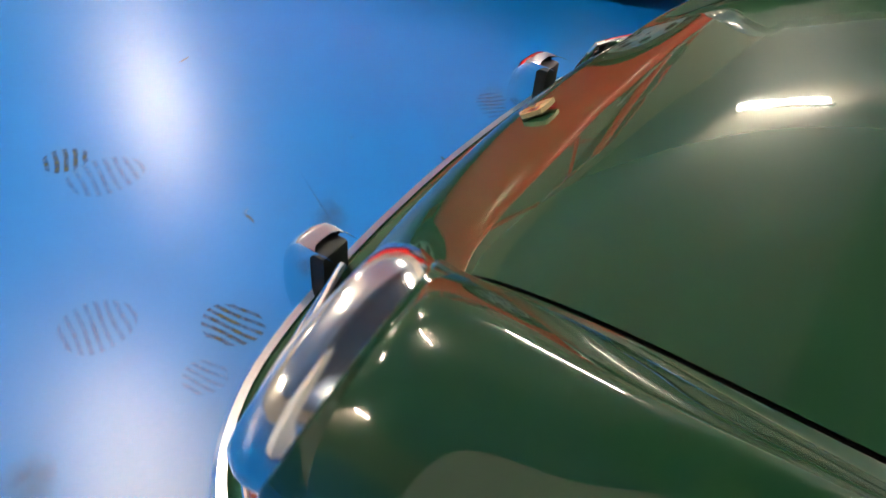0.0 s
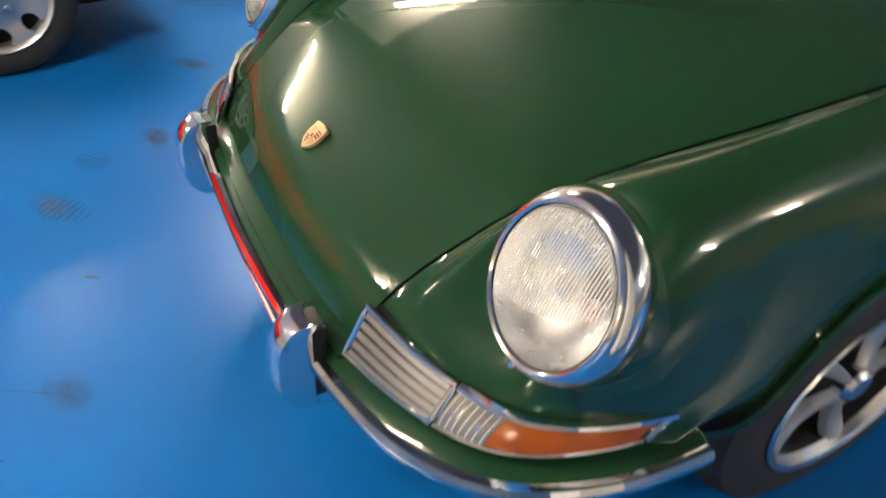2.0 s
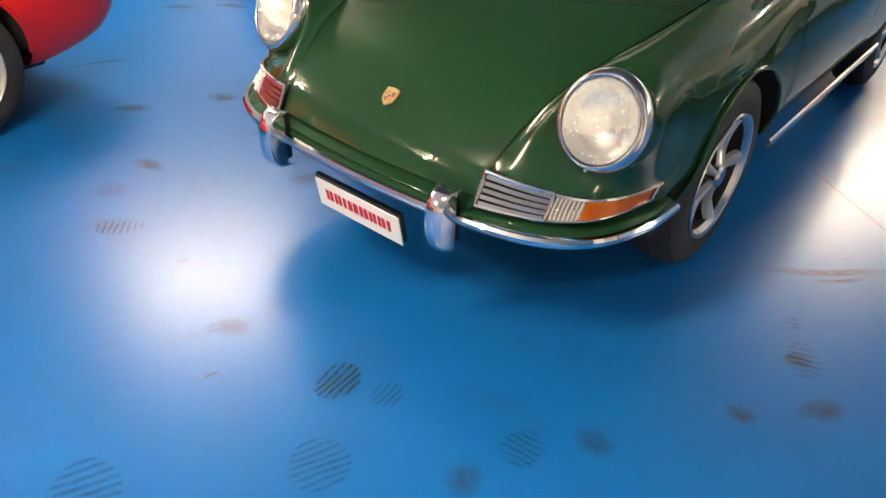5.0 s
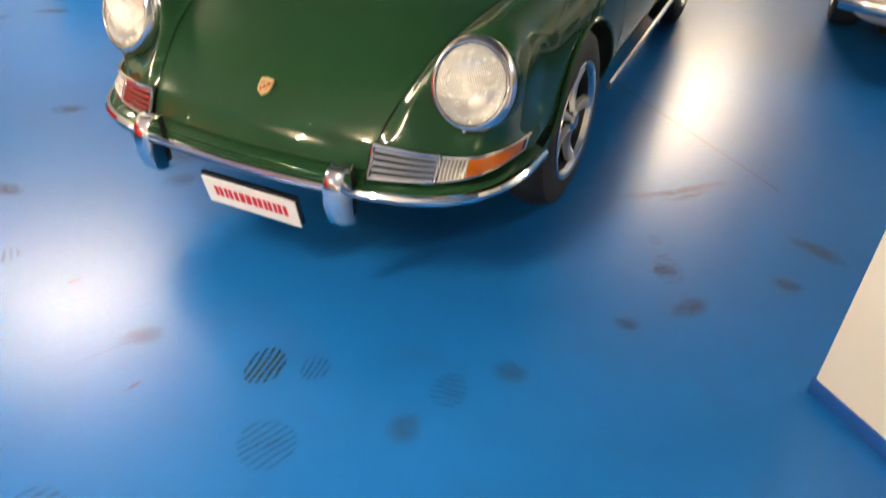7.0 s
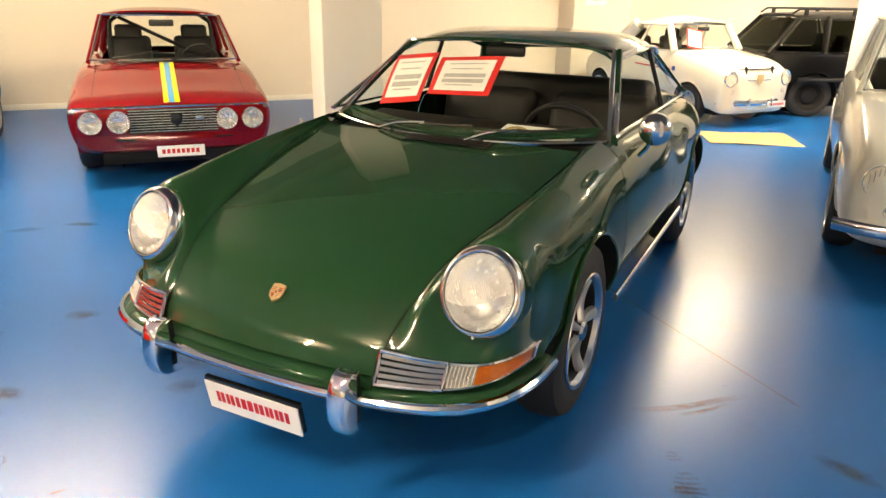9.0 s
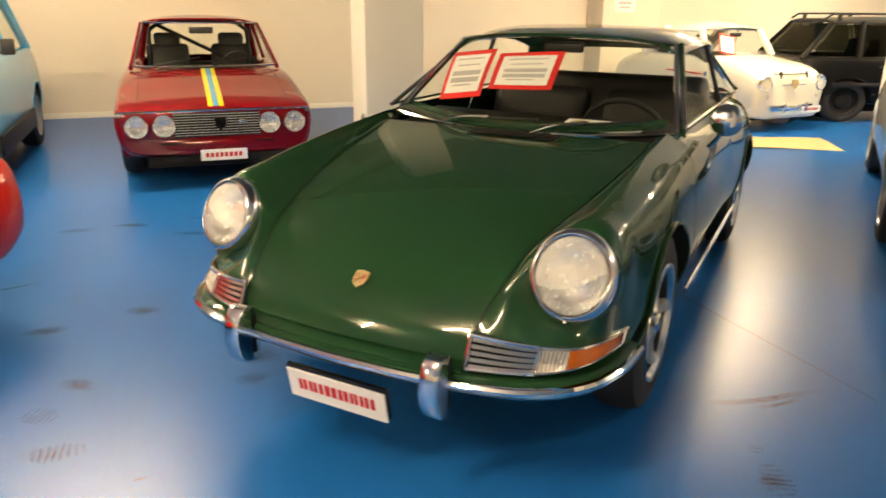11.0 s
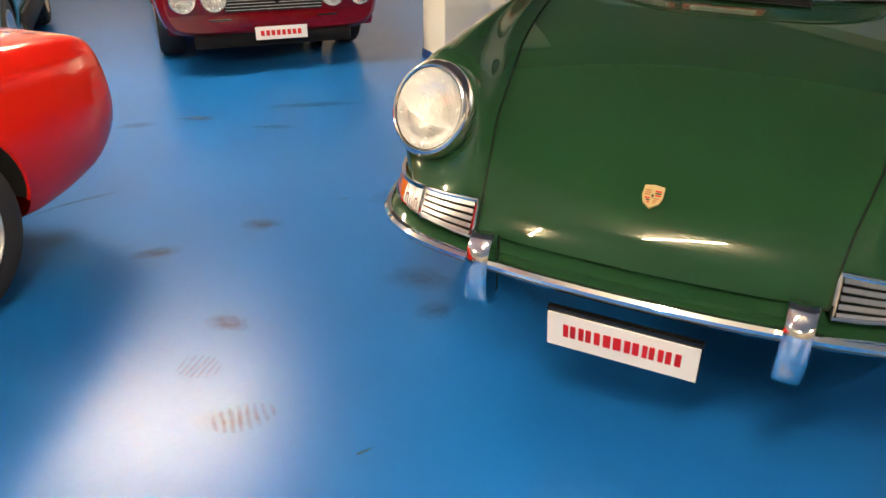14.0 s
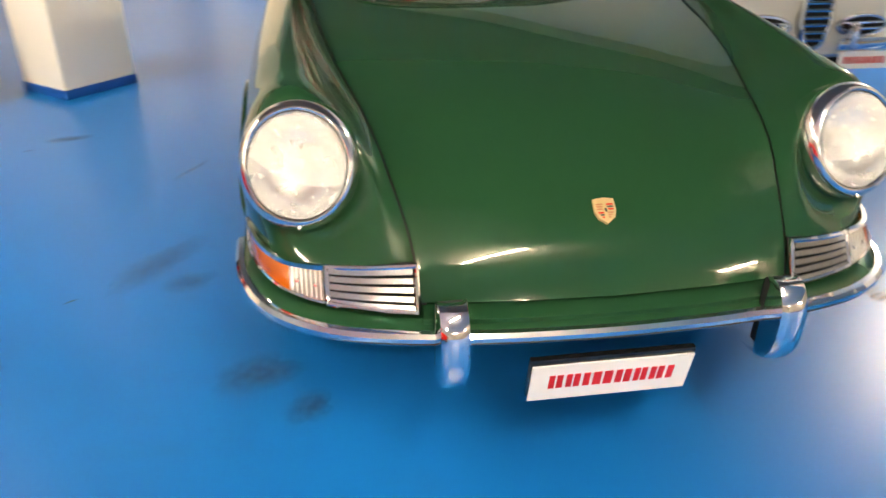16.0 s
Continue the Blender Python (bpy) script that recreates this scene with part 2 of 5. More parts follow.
def smooth_path(pts, n=24):
    """Evenly many points on a smooth curve through pts."""
    pts = np.array(pts, float)
    t = np.concatenate([[0], np.cumsum(np.linalg.norm(np.diff(pts, axis=0), axis=1))])
    s = np.linspace(0, t[-1], n)
    return [Vector(p) for p in np.stack([curve1(t, pts[:, k])(s) for k in range(pts.shape[1])], 1)]


def facing(origin, normal, up=(0, 0, 1)):
    """A frame at origin whose z axis is normal and whose y axis is nearest to up."""
    z = Vector(normal).normalized()
    x = Vector(up).cross(z).normalized()
    y = z.cross(x)
    return Matrix.Translation(origin) @ Matrix((x, y, z)).transposed().to_4x4()


# ---- the hall ----
def room(p, q, z=0.0):
    """Place from metres along the wall (p) and towards it (q)."""
    return U * p + V * q + Vector((0, 0, z))


def room_pose(p, q, z=0.0, turn=0.0):
    return Matrix.Translation(room(p, q, z)) @ pose(0, 0, 0, 0, 0, ROOM_TURN + turn)


P0, P1, Q0, Q1 = -9.0, 16.0, -9.0, 8.36      # the hall's ends
floor = part("floor", box((P0, Q0, -0.2), (P1, Q1, 0.0), m=room_pose(0, 0)), M_FLOOR)
tagged(floor, "glossy blue epoxy floor with scuffs and shoe prints", "floor", kind="structure")
ceiling = part("ceiling", box((P0, Q0, CEIL), (P1, Q1, CEIL + 0.2), m=room_pose(0, 0)), M_CEIL)
tagged(ceiling, "plain cream painted ceiling of the hall", "ceiling", kind="structure")
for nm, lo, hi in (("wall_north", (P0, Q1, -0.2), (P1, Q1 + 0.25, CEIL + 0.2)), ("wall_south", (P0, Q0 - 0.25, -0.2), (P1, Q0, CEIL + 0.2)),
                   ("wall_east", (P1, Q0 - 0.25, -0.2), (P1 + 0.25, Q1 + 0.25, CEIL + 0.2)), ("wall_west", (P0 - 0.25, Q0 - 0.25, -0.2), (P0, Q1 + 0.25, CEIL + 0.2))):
    tagged(part(nm, box(lo, hi, m=room_pose(0, 0)), M_WALL if nm in ("wall_north", "wall_east") else M_WALLDIM), "painted plaster wall of the hall", "wall", kind="structure")


tagged(part("baseboard", box((P0, Q1 - 0.014, 0.0), (6.2, Q1, 0.07), 0.003, room_pose(0, 0)), M_PILLAR), "pale skirting strip along the foot of the wall", "baseboard", kind="structure")


def pillar(p, q, a, b, label):
    t = thing("pillar", room_pose(p, q), label, "pillar", kind="structure")
    part("shaft", box((0, 0, 0.0), (a, b, CEIL), 0.012), M_PILLAR, t)
    bm = bmesh.new()
    add_box(bm, (-0.004, -0.004, 0.0), (a + 0.004, b + 0.004, 0.055), 0.002)
    part("painted_base", bm, M_SKIRT, t, "blue painted base band")
    return t


def at_room(x, y):
    return (x * U.x + y * U.y, x * V.x + y * V.y)


pa = at_room(-2.14, 3.195)
pillar(pa[0], pa[1], 0.48, 0.40, "square white painted pillar with a blue painted foot")
pm = at_room(1.375, 8.15)
pillar(pm[0], pm[1] - 0.40, 0.48, 0.40, "square white pillar beside a flattened cardboard sheet")
pn = at_room(1.659, 0.356)
pillar(pn[0], pn[1] - 0.40, 0.48, 0.40, "square white painted pillar beside the green car")


def tube_light(x, y, turn=9.0):
    drop = SOFFIT if x * U.x + y * U.y > 3.9 else 0.0
    t = thing("ceiling_light", Matrix.Translation((x, y, CEIL - drop)) @ pose(0, 0, 0, 0, 0, ROOM_TURN + turn), "white fluorescent tube light under the ceiling, a few added as fill", "ceiling light", "ceiling lights")
    part("housing", box((-0.80, -0.03, -0.05), (0.80, 0.03, 0.0), 0.008), M_FIXTURE, t)
    part("tube", lathe([(0.0, -0.75), (0.019, -0.75), (0.019, 0.75), (0.0, 0.75)], 12, Matrix.Translation((0, 0, -0.085)) @ pose(0, 0, 0, 0, 90, 0)), M_TUBEDIM if y < 0.5 and x > -3 else M_TUBE, t)
    return t


for lx, ly in LIGHTS:
    tube_light(lx, ly)


def beam(lo, hi, m=None):
    return tagged(part("beam", box(lo, hi, 0.01, m or room_pose(0, 0)), M_BEAM), "downstand beam under the ceiling, dark grey to stand for its unlit sides", "beam", kind="structure")


# beams over the green car, square to it, and the added lower ceiling of the far bays
beam((-3.16, 0.24, CEIL - 0.34), (-2.84, 4.6, CEIL), Matrix())
beam((-4.60, -0.06, CEIL - 0.34), (1.75, 0.10, CEIL), Matrix())
beam((-4.60, 0.16, CEIL - 0.30), (1.75, 0.24, CEIL), Matrix())
# Added dark slab: the dimness of this bay is put into its colour.
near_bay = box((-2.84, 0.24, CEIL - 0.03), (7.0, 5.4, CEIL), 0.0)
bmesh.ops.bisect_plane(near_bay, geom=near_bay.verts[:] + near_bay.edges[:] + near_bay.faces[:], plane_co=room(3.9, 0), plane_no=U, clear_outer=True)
tagged(part("bay_shade_panel", near_bay, M_BAYSHADE), "ceiling bay over the green car, darkened to stand for weaker light", "ceiling", kind="structure")
# Made-up slab, extra pale so the far bays mirror brighter in the bonnet.
tagged(part("added_soffit", box((3.9, Q0, CEIL - SOFFIT), (P1, Q1, CEIL), 0.0, room_pose(0, 0)), M_SOFFIT), "added lower ceiling over the far bays, pale to stand for brighter light", "ceiling", kind="structure")
tagged(part("pilaster", box((6.2, Q1 - 0.45, 0.0), (7.25, Q1, CEIL), 0.01, room_pose(0, 0)), M_WALL), "cream wall projection with a small sign", "pilaster", kind="structure")



def print_material(name, color, alpha, soft=True):
    m = mat(name, color, rough=FLOOR_R, noise_scale=30, noise_amt=0.3, spec=0.36)
    nt = m.node_tree
    tc, n, r = nt.nodes.new("ShaderNodeTexCoord"), nt.nodes.new("ShaderNodeTexNoise"), nt.nodes.new("ShaderNodeMapRange")
    n.inputs["Scale"].default_value = 38
    n.inputs["Detail"].default_value = 5
    r.inputs[1].default_value, r.inputs[2].default_value, r.inputs[3].default_value, r.inputs[4].default_value = 0.35, 0.6, alpha * 0.35, alpha
    nt.links.new(tc.outputs["Object"], n.inputs["Vector"])
    nt.links.new(n.outputs["Fac"], r.inputs[0])
    gx, sub, ln, fall, mul = nt.nodes.new("ShaderNodeSeparateXYZ"), nt.nodes.new("ShaderNodeCombineXYZ"), nt.nodes.new("ShaderNodeVectorMath"), nt.nodes.new("ShaderNodeMapRange"), nt.nodes.new("ShaderNodeMath")
    nt.links.new(tc.outputs["Generated"], gx.inputs[0])
    nt.links.new(gx.outputs[0], sub.inputs[0])
    nt.links.new(gx.outputs[1], sub.inputs[1])
    ln.operation = "DISTANCE"
    ln.inputs[1].default_value = (0.5, 0.5, 0)
    nt.links.new(sub.outputs[0], ln.inputs[0])
    fall.inputs[1].default_value, fall.inputs[2].default_value, fall.inputs[3].default_value, fall.inputs[4].default_value = 0.12, 0.48, 1.0, 0.0 if soft else 0.8
    nt.links.new(ln.outputs["Value"], fall.inputs[0])
    mul.operation = "MULTIPLY"
    nt.links.new(r.outputs[0], mul.inputs[0])
    nt.links.new(fall.outputs[0], mul.inputs[1])
    nt.links.new(mul.outputs[0], nt.nodes["Principled BSDF"].inputs["Alpha"])
    return m


M_PRINT = print_material("dark_shoe_dirt", (0.035, 0.05, 0.04), 1.0, False)
M_TREAD = print_material("faint_tread_dirt", (0.025, 0.065, 0.11), 0.38, False)
M_FAINT = print_material("faint_shoe_dirt", (0.05, 0.08, 0.10), 0.42)
M_BROWN = print_material("brown_floor_stain", (0.085, 0.08, 0.05), 0.6)
M_OCHRE = print_material("pale_ochre_stain", (0.30, 0.25, 0.13), 0.2)
M_PALE = print_material("pale_floor_wear", (0.30, 0.31, 0.30), 0.30)
M_JOINT = mat("floor_joint_filler", (0.03, 0.05, 0.09), rough=0.5, noise_scale=9, noise_amt=0.3)
M_SCUFF = print_material("grey_scuff", (0.10, 0.14, 0.18), 0.5)


def shoe_print(x, y, length, width, turn, bars, material, label="dusty shoe print on the blue floor"):
    """A print of curved cross bars inside an oval outline."""
    t = thing("shoe_print", pose(x, y, 0.0, 0, 0, turn), label, "shoe print", "shoe prints")
    for k in range(bars):
        c = (k + 0.5) / bars * 2 - 1
        h = 0.50 / bars
        rows = []
        for u in np.linspace(-1, 1, 9):
            row = []
            for e in (c - h, c + h):
                e = max(-0.98, min(0.98, e))
                w = width / 2 * math.sqrt(1 - e * e) * (1 - 0.12 * e)
                row.append(Vector((u * w, e * length / 2 + 0.002 * math.sin(2.5 * u + k), 0.0015)))
            rows.append(row)
        part("tread_bar", grid(rows), material, t)
    return t


def stain(x, y, a, b, turn, material, label, name="floor_stain"):
    """An uneven flat patch of dirt."""
    rnd = random.Random(int(x * 977 + y * 3571))
    ph = [rnd.uniform(0, 6.28) for _ in range(4)]
    bm = bmesh.new()
    c = bm.verts.new((0, 0, 0.0012))
    vs = []
    for j in range(40):
        q = 2 * math.pi * j / 40
        r = 1 + 0.16 * math.sin(3 * q + ph[0]) + 0.10 * math.sin(5 * q + ph[1]) + 0.06 * math.sin(9 * q + ph[2]) + 0.05 * math.sin(14 * q + ph[3])
        vs.append(bm.verts.new((a * r * math.cos(q), b * r * math.sin(q), 0.0012)))
    for j in range(40):
        bm.faces.new((c, vs[j], vs[(j + 1) % 40]))
    ob = part(name, bm, material)
    ob.matrix_basis = pose(x, y, 0, 0, 0, turn)
    return tagged(ob, label, "stain", "floor stains")


for x, y, ln, wd, turn, bars, mm in ((0.286, -0.281, 0.110, 0.145, -80, 6, M_PRINT), (0.415, -0.221, 0.085, 0.095, -80, 5, M_TREAD), (-1.093, -0.224, 0.13, 0.105, -75, 7, M_TREAD), (-0.838, -0.325, 0.17, 0.105, -40, 8, M_TREAD), (0.459, -0.494, 0.16, 0.15, 70, 8, M_TREAD), (0.134, -0.915, 0.20, 0.16, 70, 8, M_TREAD),
                                      (0.162, -1.049, 0.12, 0.11, 60, 5, M_PRINT), (0.785, -0.111, 0.13, 0.10, 10, 7, M_TREAD), (1.183, 0.717, 0.17, 0.10, 25, 7, M_TREAD), (1.10, 0.86, 0.06, 0.05, 25, 3, M_TREAD)):
    shoe_print(x, y, ln, wd, turn, bars, mm, "dark striped shoe print on the blue floor" if mm is M_PRINT else "faint dusty shoe print on the blue floor")
for x, y, a, b, turn, mm in ((1.29, 0.557, 0.085, 0.045, 60, M_BROWN), (1.174, 0.699, 0.05, 0.035, 30, M_BROWN), (1.14, 0.386, 0.045, 0.035, 20, M_BROWN), (1.616, 1.068, 0.12, 0.045, -20, M_BROWN), (1.544, 0.817, 0.06, 0.04, 10, M_BROWN),
                             (-1.20, 1.15, 0.25, 0.08, 60, M_FAINT), (-1.08, 1.02, 0.10, 0.07, 30, M_FAINT), (-0.80, 0.50, 0.13, 0.09, 20, M_FAINT), (-0.66, 0.36, 0.08, 0.06, 50, M_FAINT), (-1.92, 2.51, 0.12, 0.05, 20, M_BROWN),
                             (-1.737, 0.204, 0.10, 0.05, 50, M_BROWN), (-1.567, 0.575, 0.09, 0.06, 30, M_BROWN), (-1.189, -0.02, 0.08, 0.05, 10, M_BROWN), (-2.39, 1.97, 0.30, 0.07, 40, M_FAINT), (-2.30, 1.55, 0.14, 0.05, 30, M_FAINT), (-2.78, 1.457, 0.12, 0.05, 30, M_BROWN),
                             (-0.88, -0.355, 0.10, 0.045, 30, M_OCHRE), (-2.976, 1.198, 0.12, 0.06, 50, M_FAINT),
                             (0.903, 0.025, 0.06, 0.045, 20, M_FAINT), (0.745, -0.288, 0.05, 0.06, 0, M_FAINT), (-0.108, -0.357, 0.07, 0.05, 40, M_FAINT)):
    stain(x, y, a, b, turn, mm, "dull dirt stain on the blue floor")


def floor_line(x0, y0, x1, y1, w, material, label, name="floor_joint", z=0.0011):
    d = Vector((x1 - x0, y1 - y0, 0))
    n = Vector((-d.y, d.x, 0)).normalized() * w / 2
    pts = [Vector((x0, y0, z)) + d * k + n * 0.6 * math.sin(9 * k + x0) for k in np.linspace(0, 1, 14)]
    ob = part(name, grid([[p - n, p + n] for p in pts]), material)
    return tagged(ob, label, "floor mark", kind="structure")


floor_line(0.40, 2.26, 1.45, 1.42, 0.006, M_JOINT, "thin dark joint in the floor coating")
floor_line(-0.232, -0.617, -0.046, -0.224, 0.003, M_SCUFF, "thin scratch in the floor coating")
floor_line(0.40, -1.07, 0.95, -0.32, 0.004, M_PALE, "thin pale scratch in the floor coating")
floor_line(0.82, 0.99, 1.36, 1.47, 0.035, M_SCUFF, "grey scuff across the blue floor")
floor_line(1.02, 1.08, 1.27, 1.36, 0.02, M_SCUFF, "grey scuff across the blue floor")
floor_line(-2.46, 0.10, -2.30, 0.62, 0.025, M_SCUFF, "dark scuff behind the red car")
floor_line(-1.32, 1.84, -1.16, 2.24, 0.022, M_SCUFF, "dark scuff beside the green car")
for x, y in ((1.104, 1.35), (1.18, 1.44), (-0.415, -0.551), (0.005, -0.535)):
    stain(x, y, 0.014, 0.007, 30, M_PALE, "small white paint fleck on the floor", "paint_fleck")
for x, y, turn in ((-1.417, 0.94, 40), (-2.05, 2.35, 30), (-0.5, -0.28, 60), (-0.398, -1.249, 10), (0.018, -0.511, 80)):
    stain(x, y, 0.022, 0.004, turn, M_JOINT, "small dark crumb of dirt on the floor", "dirt_speck")


# ---- the green sports car ----
HUB_Y, HUB_Z, BASE = 0.945, 0.325, 2.21
nose_off = curve1([0, 0.2, 0.4, 0.58, 0.68, 0.74, 0.80], [0, 0.008, 0.03, 0.085, 0.18, 0.31, 0.45])
nose_fade = curve1([0.09, 0.2, 0.4, 0.7, 1.0], [1, 0.9, 0.6, 0.2, 0])
hood_z = curve1([0.09, 0.11, 0.14, 0.20, 0.35, 0.6, 0.9, 1.2, 1.36, 2.9, 3.3, 3.7, 4.0, 4.10], [0.458, 0.505, 0.548, 0.592, 0.682, 0.773, 0.838, 0.882, 0.896, 0.95, 0.89, 0.75, 0.58, 0.48])
ridge_z = curve1([0.09, 0.12, 0.15, 0.19, 0.25, 0.32, 0.45, 0.7, 1.0, 1.36, 1.6, 2.6, 3.2, 3.7, 4.0, 4.10], [0.460, 0.52, 0.57, 0.66, 0.782, 0.815, 0.835, 0.866, 0.897, 0.924, 0.937, 0.935, 0.895, 0.76, 0.58, 0.48])
valley_z = curve1([0.09, 0.12, 0.16, 0.22, 0.35, 0.6, 0.9, 1.2, 1.36, 2.9, 3.3, 3.7, 4.0, 4.10], [0.458, 0.515, 0.56, 0.61, 0.69, 0.760, 0.822, 0.872, 0.900, 0.935, 0.88, 0.75, 0.58, 0.48])
seam_x = curve1([0.09, 0.15, 0.3, 0.5, 0.8, 1.1, 1.36], [0.395, 0.405, 0.44, 0.48, 0.54, 0.575, 0.59])
shoulder_z = curve1([0.09, 0.15, 0.3, 0.6, 1.0, 1.4, 3.6, 4.0, 4.10], [0.460, 0.485, 0.52, 0.56, 0.58, 0.60, 0.60, 0.52, 0.475])
bottom_z = curve1([0.09, 0.2, 0.35, 0.5, 0.8, 3.4, 3.8, 4.10], [0.457, 0.44, 0.41, 0.37, 0.325, 0.325, 0.36, 0.44])
half_w = curve1([0.09, 0.3, 0.6, 0.93, 1.4, 2.4, 3.14, 3.7, 4.0, 4.10], [0.760, 0.764, 0.772, 0.780, 0.772, 0.772, 0.785, 0.75, 0.68, 0.64])


def section(v):
    """The half section of the body at v: a curve of (x, z) over a parameter 0..7."""
    s, w = float(seam_x(min(v, 1.36))), float(half_w(v))
    h, vz, r, sh = float(hood_z(v)), float(valley_z(v)), float(ridge_z(v)), float(shoulder_z(v))
    xs = [0, 0.28, s, s + 0.055, 0.63, 0.705, w - 0.022, w]
    zs = [h, h - (h - vz) * 0.36, vz, vz + (r - vz) * 0.32, r, r - (r - sh) * 0.16, r - (r - sh) * 0.52, sh]
    k = np.arange(8)
    return curve1(k, xs), curve1(k, zs, flat=True), w, sh


def body_point(a, v):
    """a: 0 centre, 2 bonnet seam, 4 wing top, 7 widest, 7..8 down the side."""
    fx, fz, w, sh = section(v)
    if a <= 7:
        x, z = float(fx(a)), float(fz(a))
    else:
        t = a - 7
        zb = float(bottom_z(v))
        z = sh + (zb - sh) * t
        x = w + 0.006 * math.sin(math.pi * t) - 0.05 * t ** 3
    rear = 0.0 if v < 3.2 else float(nose_off(min(x, 0.8))) * min(1, (v - 3.2) / 0.9) * 0.8
    return Vector((x, v + float(nose_off(x)) * float(nose_fade(min(v, 1.0))) - rear, z))


def body_sheet(a0, a1, na, vs, side=1, lift=0.0):
    rows = []
    for v in vs:
        rows.append([body_point(a, v) for a in np.linspace(a0, a1, na)])
    for r in rows:
        for p in r:
            p.x *= side
    return rows


def side_x(y, z):
    """The body's half width at y and height z."""
    pts = [body_point(a, y) for a in np.linspace(4.2, 8, 40)]
    return float(np.interp(z, [p.z for p in pts][::-1], [p.x for p in pts][::-1]))


def arch_cut(bm, cy, cz, rad, side):
    """Opens a round wheel arch in a body sheet."""
    dead = [v for v in bm.verts if v.co.x * side > 0.45 and math.hypot(v.co.y - cy, v.co.z - cz) < rad]
    rim = {n for v in dead for f in v.link_faces for n in f.verts} - set(dead)
    bmesh.ops.delete(bm, geom=dead, context="VERTS")
    for v in rim:
        if v.is_valid and math.hypot(v.co.y - cy, v.co.z - cz) < rad + 0.06:
            d = Vector((v.co.y - cy, v.co.z - cz))
            d = d.normalized() * rad
            v.co.y, v.co.z = cy + d.x, cz + d.y
    return bm


def relax(bm, times=6):
    """Evens out a panel without moving its edges."""
    inner = [v for v in bm.verts if not v.is_boundary]
    for _ in range(times):
        bmesh.ops.smooth_vert(bm, verts=inner, factor=0.5, use_axis_x=True, use_axis_y=True, use_axis_z=True)
    return bm


def fine(a, b, n, power=1.0):
    return [a + (b - a) * (i / (n - 1)) ** power for i in range(n)]


def wheel_alloy(t, x, y, side):
    """Five-leaf forged alloy wheel under the car t."""
    w = new("wheel")
    w.parent = t
    w.matrix_basis = Matrix.Translation((x, y, HUB_Z)) @ pose(0, 0, 0, 0, 90 * side, 0)
    part("tyre", lathe([(0.20, -0.165), (0.215, -0.17), (0.27, -0.172), (0.305, -0.16), (0.322, -0.125), (0.325, -0.085), (0.322, -0.045), (0.305, -0.01), (0.27, 0.004), (0.215, 0.0), (0.20, -0.006)], 64), M_RUBBER, w)
    part("rim", lathe([(0.207, -0.004), (0.215, 0.003), (0.212, 0.008), (0.199, 0.004), (0.188, -0.014)], 64), M_ALU, w, "polished alloy rim")
    part("barrel", lathe([(0.188, -0.014), (0.185, -0.03), (0.182, -0.06), (0.182, -0.14)], 48), M_BLACK, w, "black rim barrel")
    part("backing", lathe([(0.0, -0.06), (0.182, -0.06)], 32), M_DARK, w)
    for k in range(5):
        bm = bmesh.new()
        prof = curve1([0.03, 0.07, 0.13, 0.165, 0.188], [0.012, 0.015, 0.024, 0.028, 0.025])
        rows = []
        for r in np.linspace(0.03, 0.186, 12):
            hw = float(prof(r))
            z = -0.012 - 0.025 * math.sin((r - 0.03) / 0.158 * math.pi) * 0.6
            rows.append([Vector((r, hw * c, z + 0.010 * (1 - c * c) - (0.012 if abs(c) > 0.95 else 0))) for c in np.linspace(-1, 1, 9)])
        add_grid(bm, rows)
        bmesh.ops.rotate(bm, verts=bm.verts, matrix=Matrix.Rotation(k * 2 * math.pi / 5 + 0.3, 3, "Z"))
        bmesh.ops.recalc_face_normals(bm, faces=bm.faces)
        part("spoke", thicken(bm, 0.006), M_GREYALU, w)
    part("hub_cap", lathe([(0.038, -0.03), (0.038, -0.006), (0.03, 0.004), (0.0, 0.008)], 24), M_ALU, w)
    return w


def lamp_frame(side):
    return facing(Vector((side * 0.618, 0.318, 0.682)), Vector((side * 0.096, -1, 0.394))) @ Matrix.Diagonal((1.06, 1.155, 0.95, 1))


CAR = pose(0, 0.15, 0, 0, 0, 2.0) @ pose(0, -0.15, 0)
car = thing("sports_car", CAR, "dark green classic sports coupe with chrome trim and round headlamps", "car")
VF = fine(0.09, 0.16, 9) + fine(0.17, 0.36, 20) + fine(0.385, 1.30, 34)
hood = grid(body_sheet(0, 1.965, 22, VF, 1)[0:], )
add_grid(hood, body_sheet(0, 1.965, 22, VF, -1))
bmesh.ops.remove_doubles(hood, verts=hood.verts, dist=1e-5)
bmesh.ops.recalc_face_normals(hood, faces=hood.faces)
relax(hood, 8)
part("bonnet", hood, M_GREEN, car, "green front lid with sharp panel gaps")
VW = fine(0.09, 0.16, 9) + fine(0.17, 0.36, 20) + fine(0.385, 1.385, 40)
VR = fine(2.44, 4.10, 64)
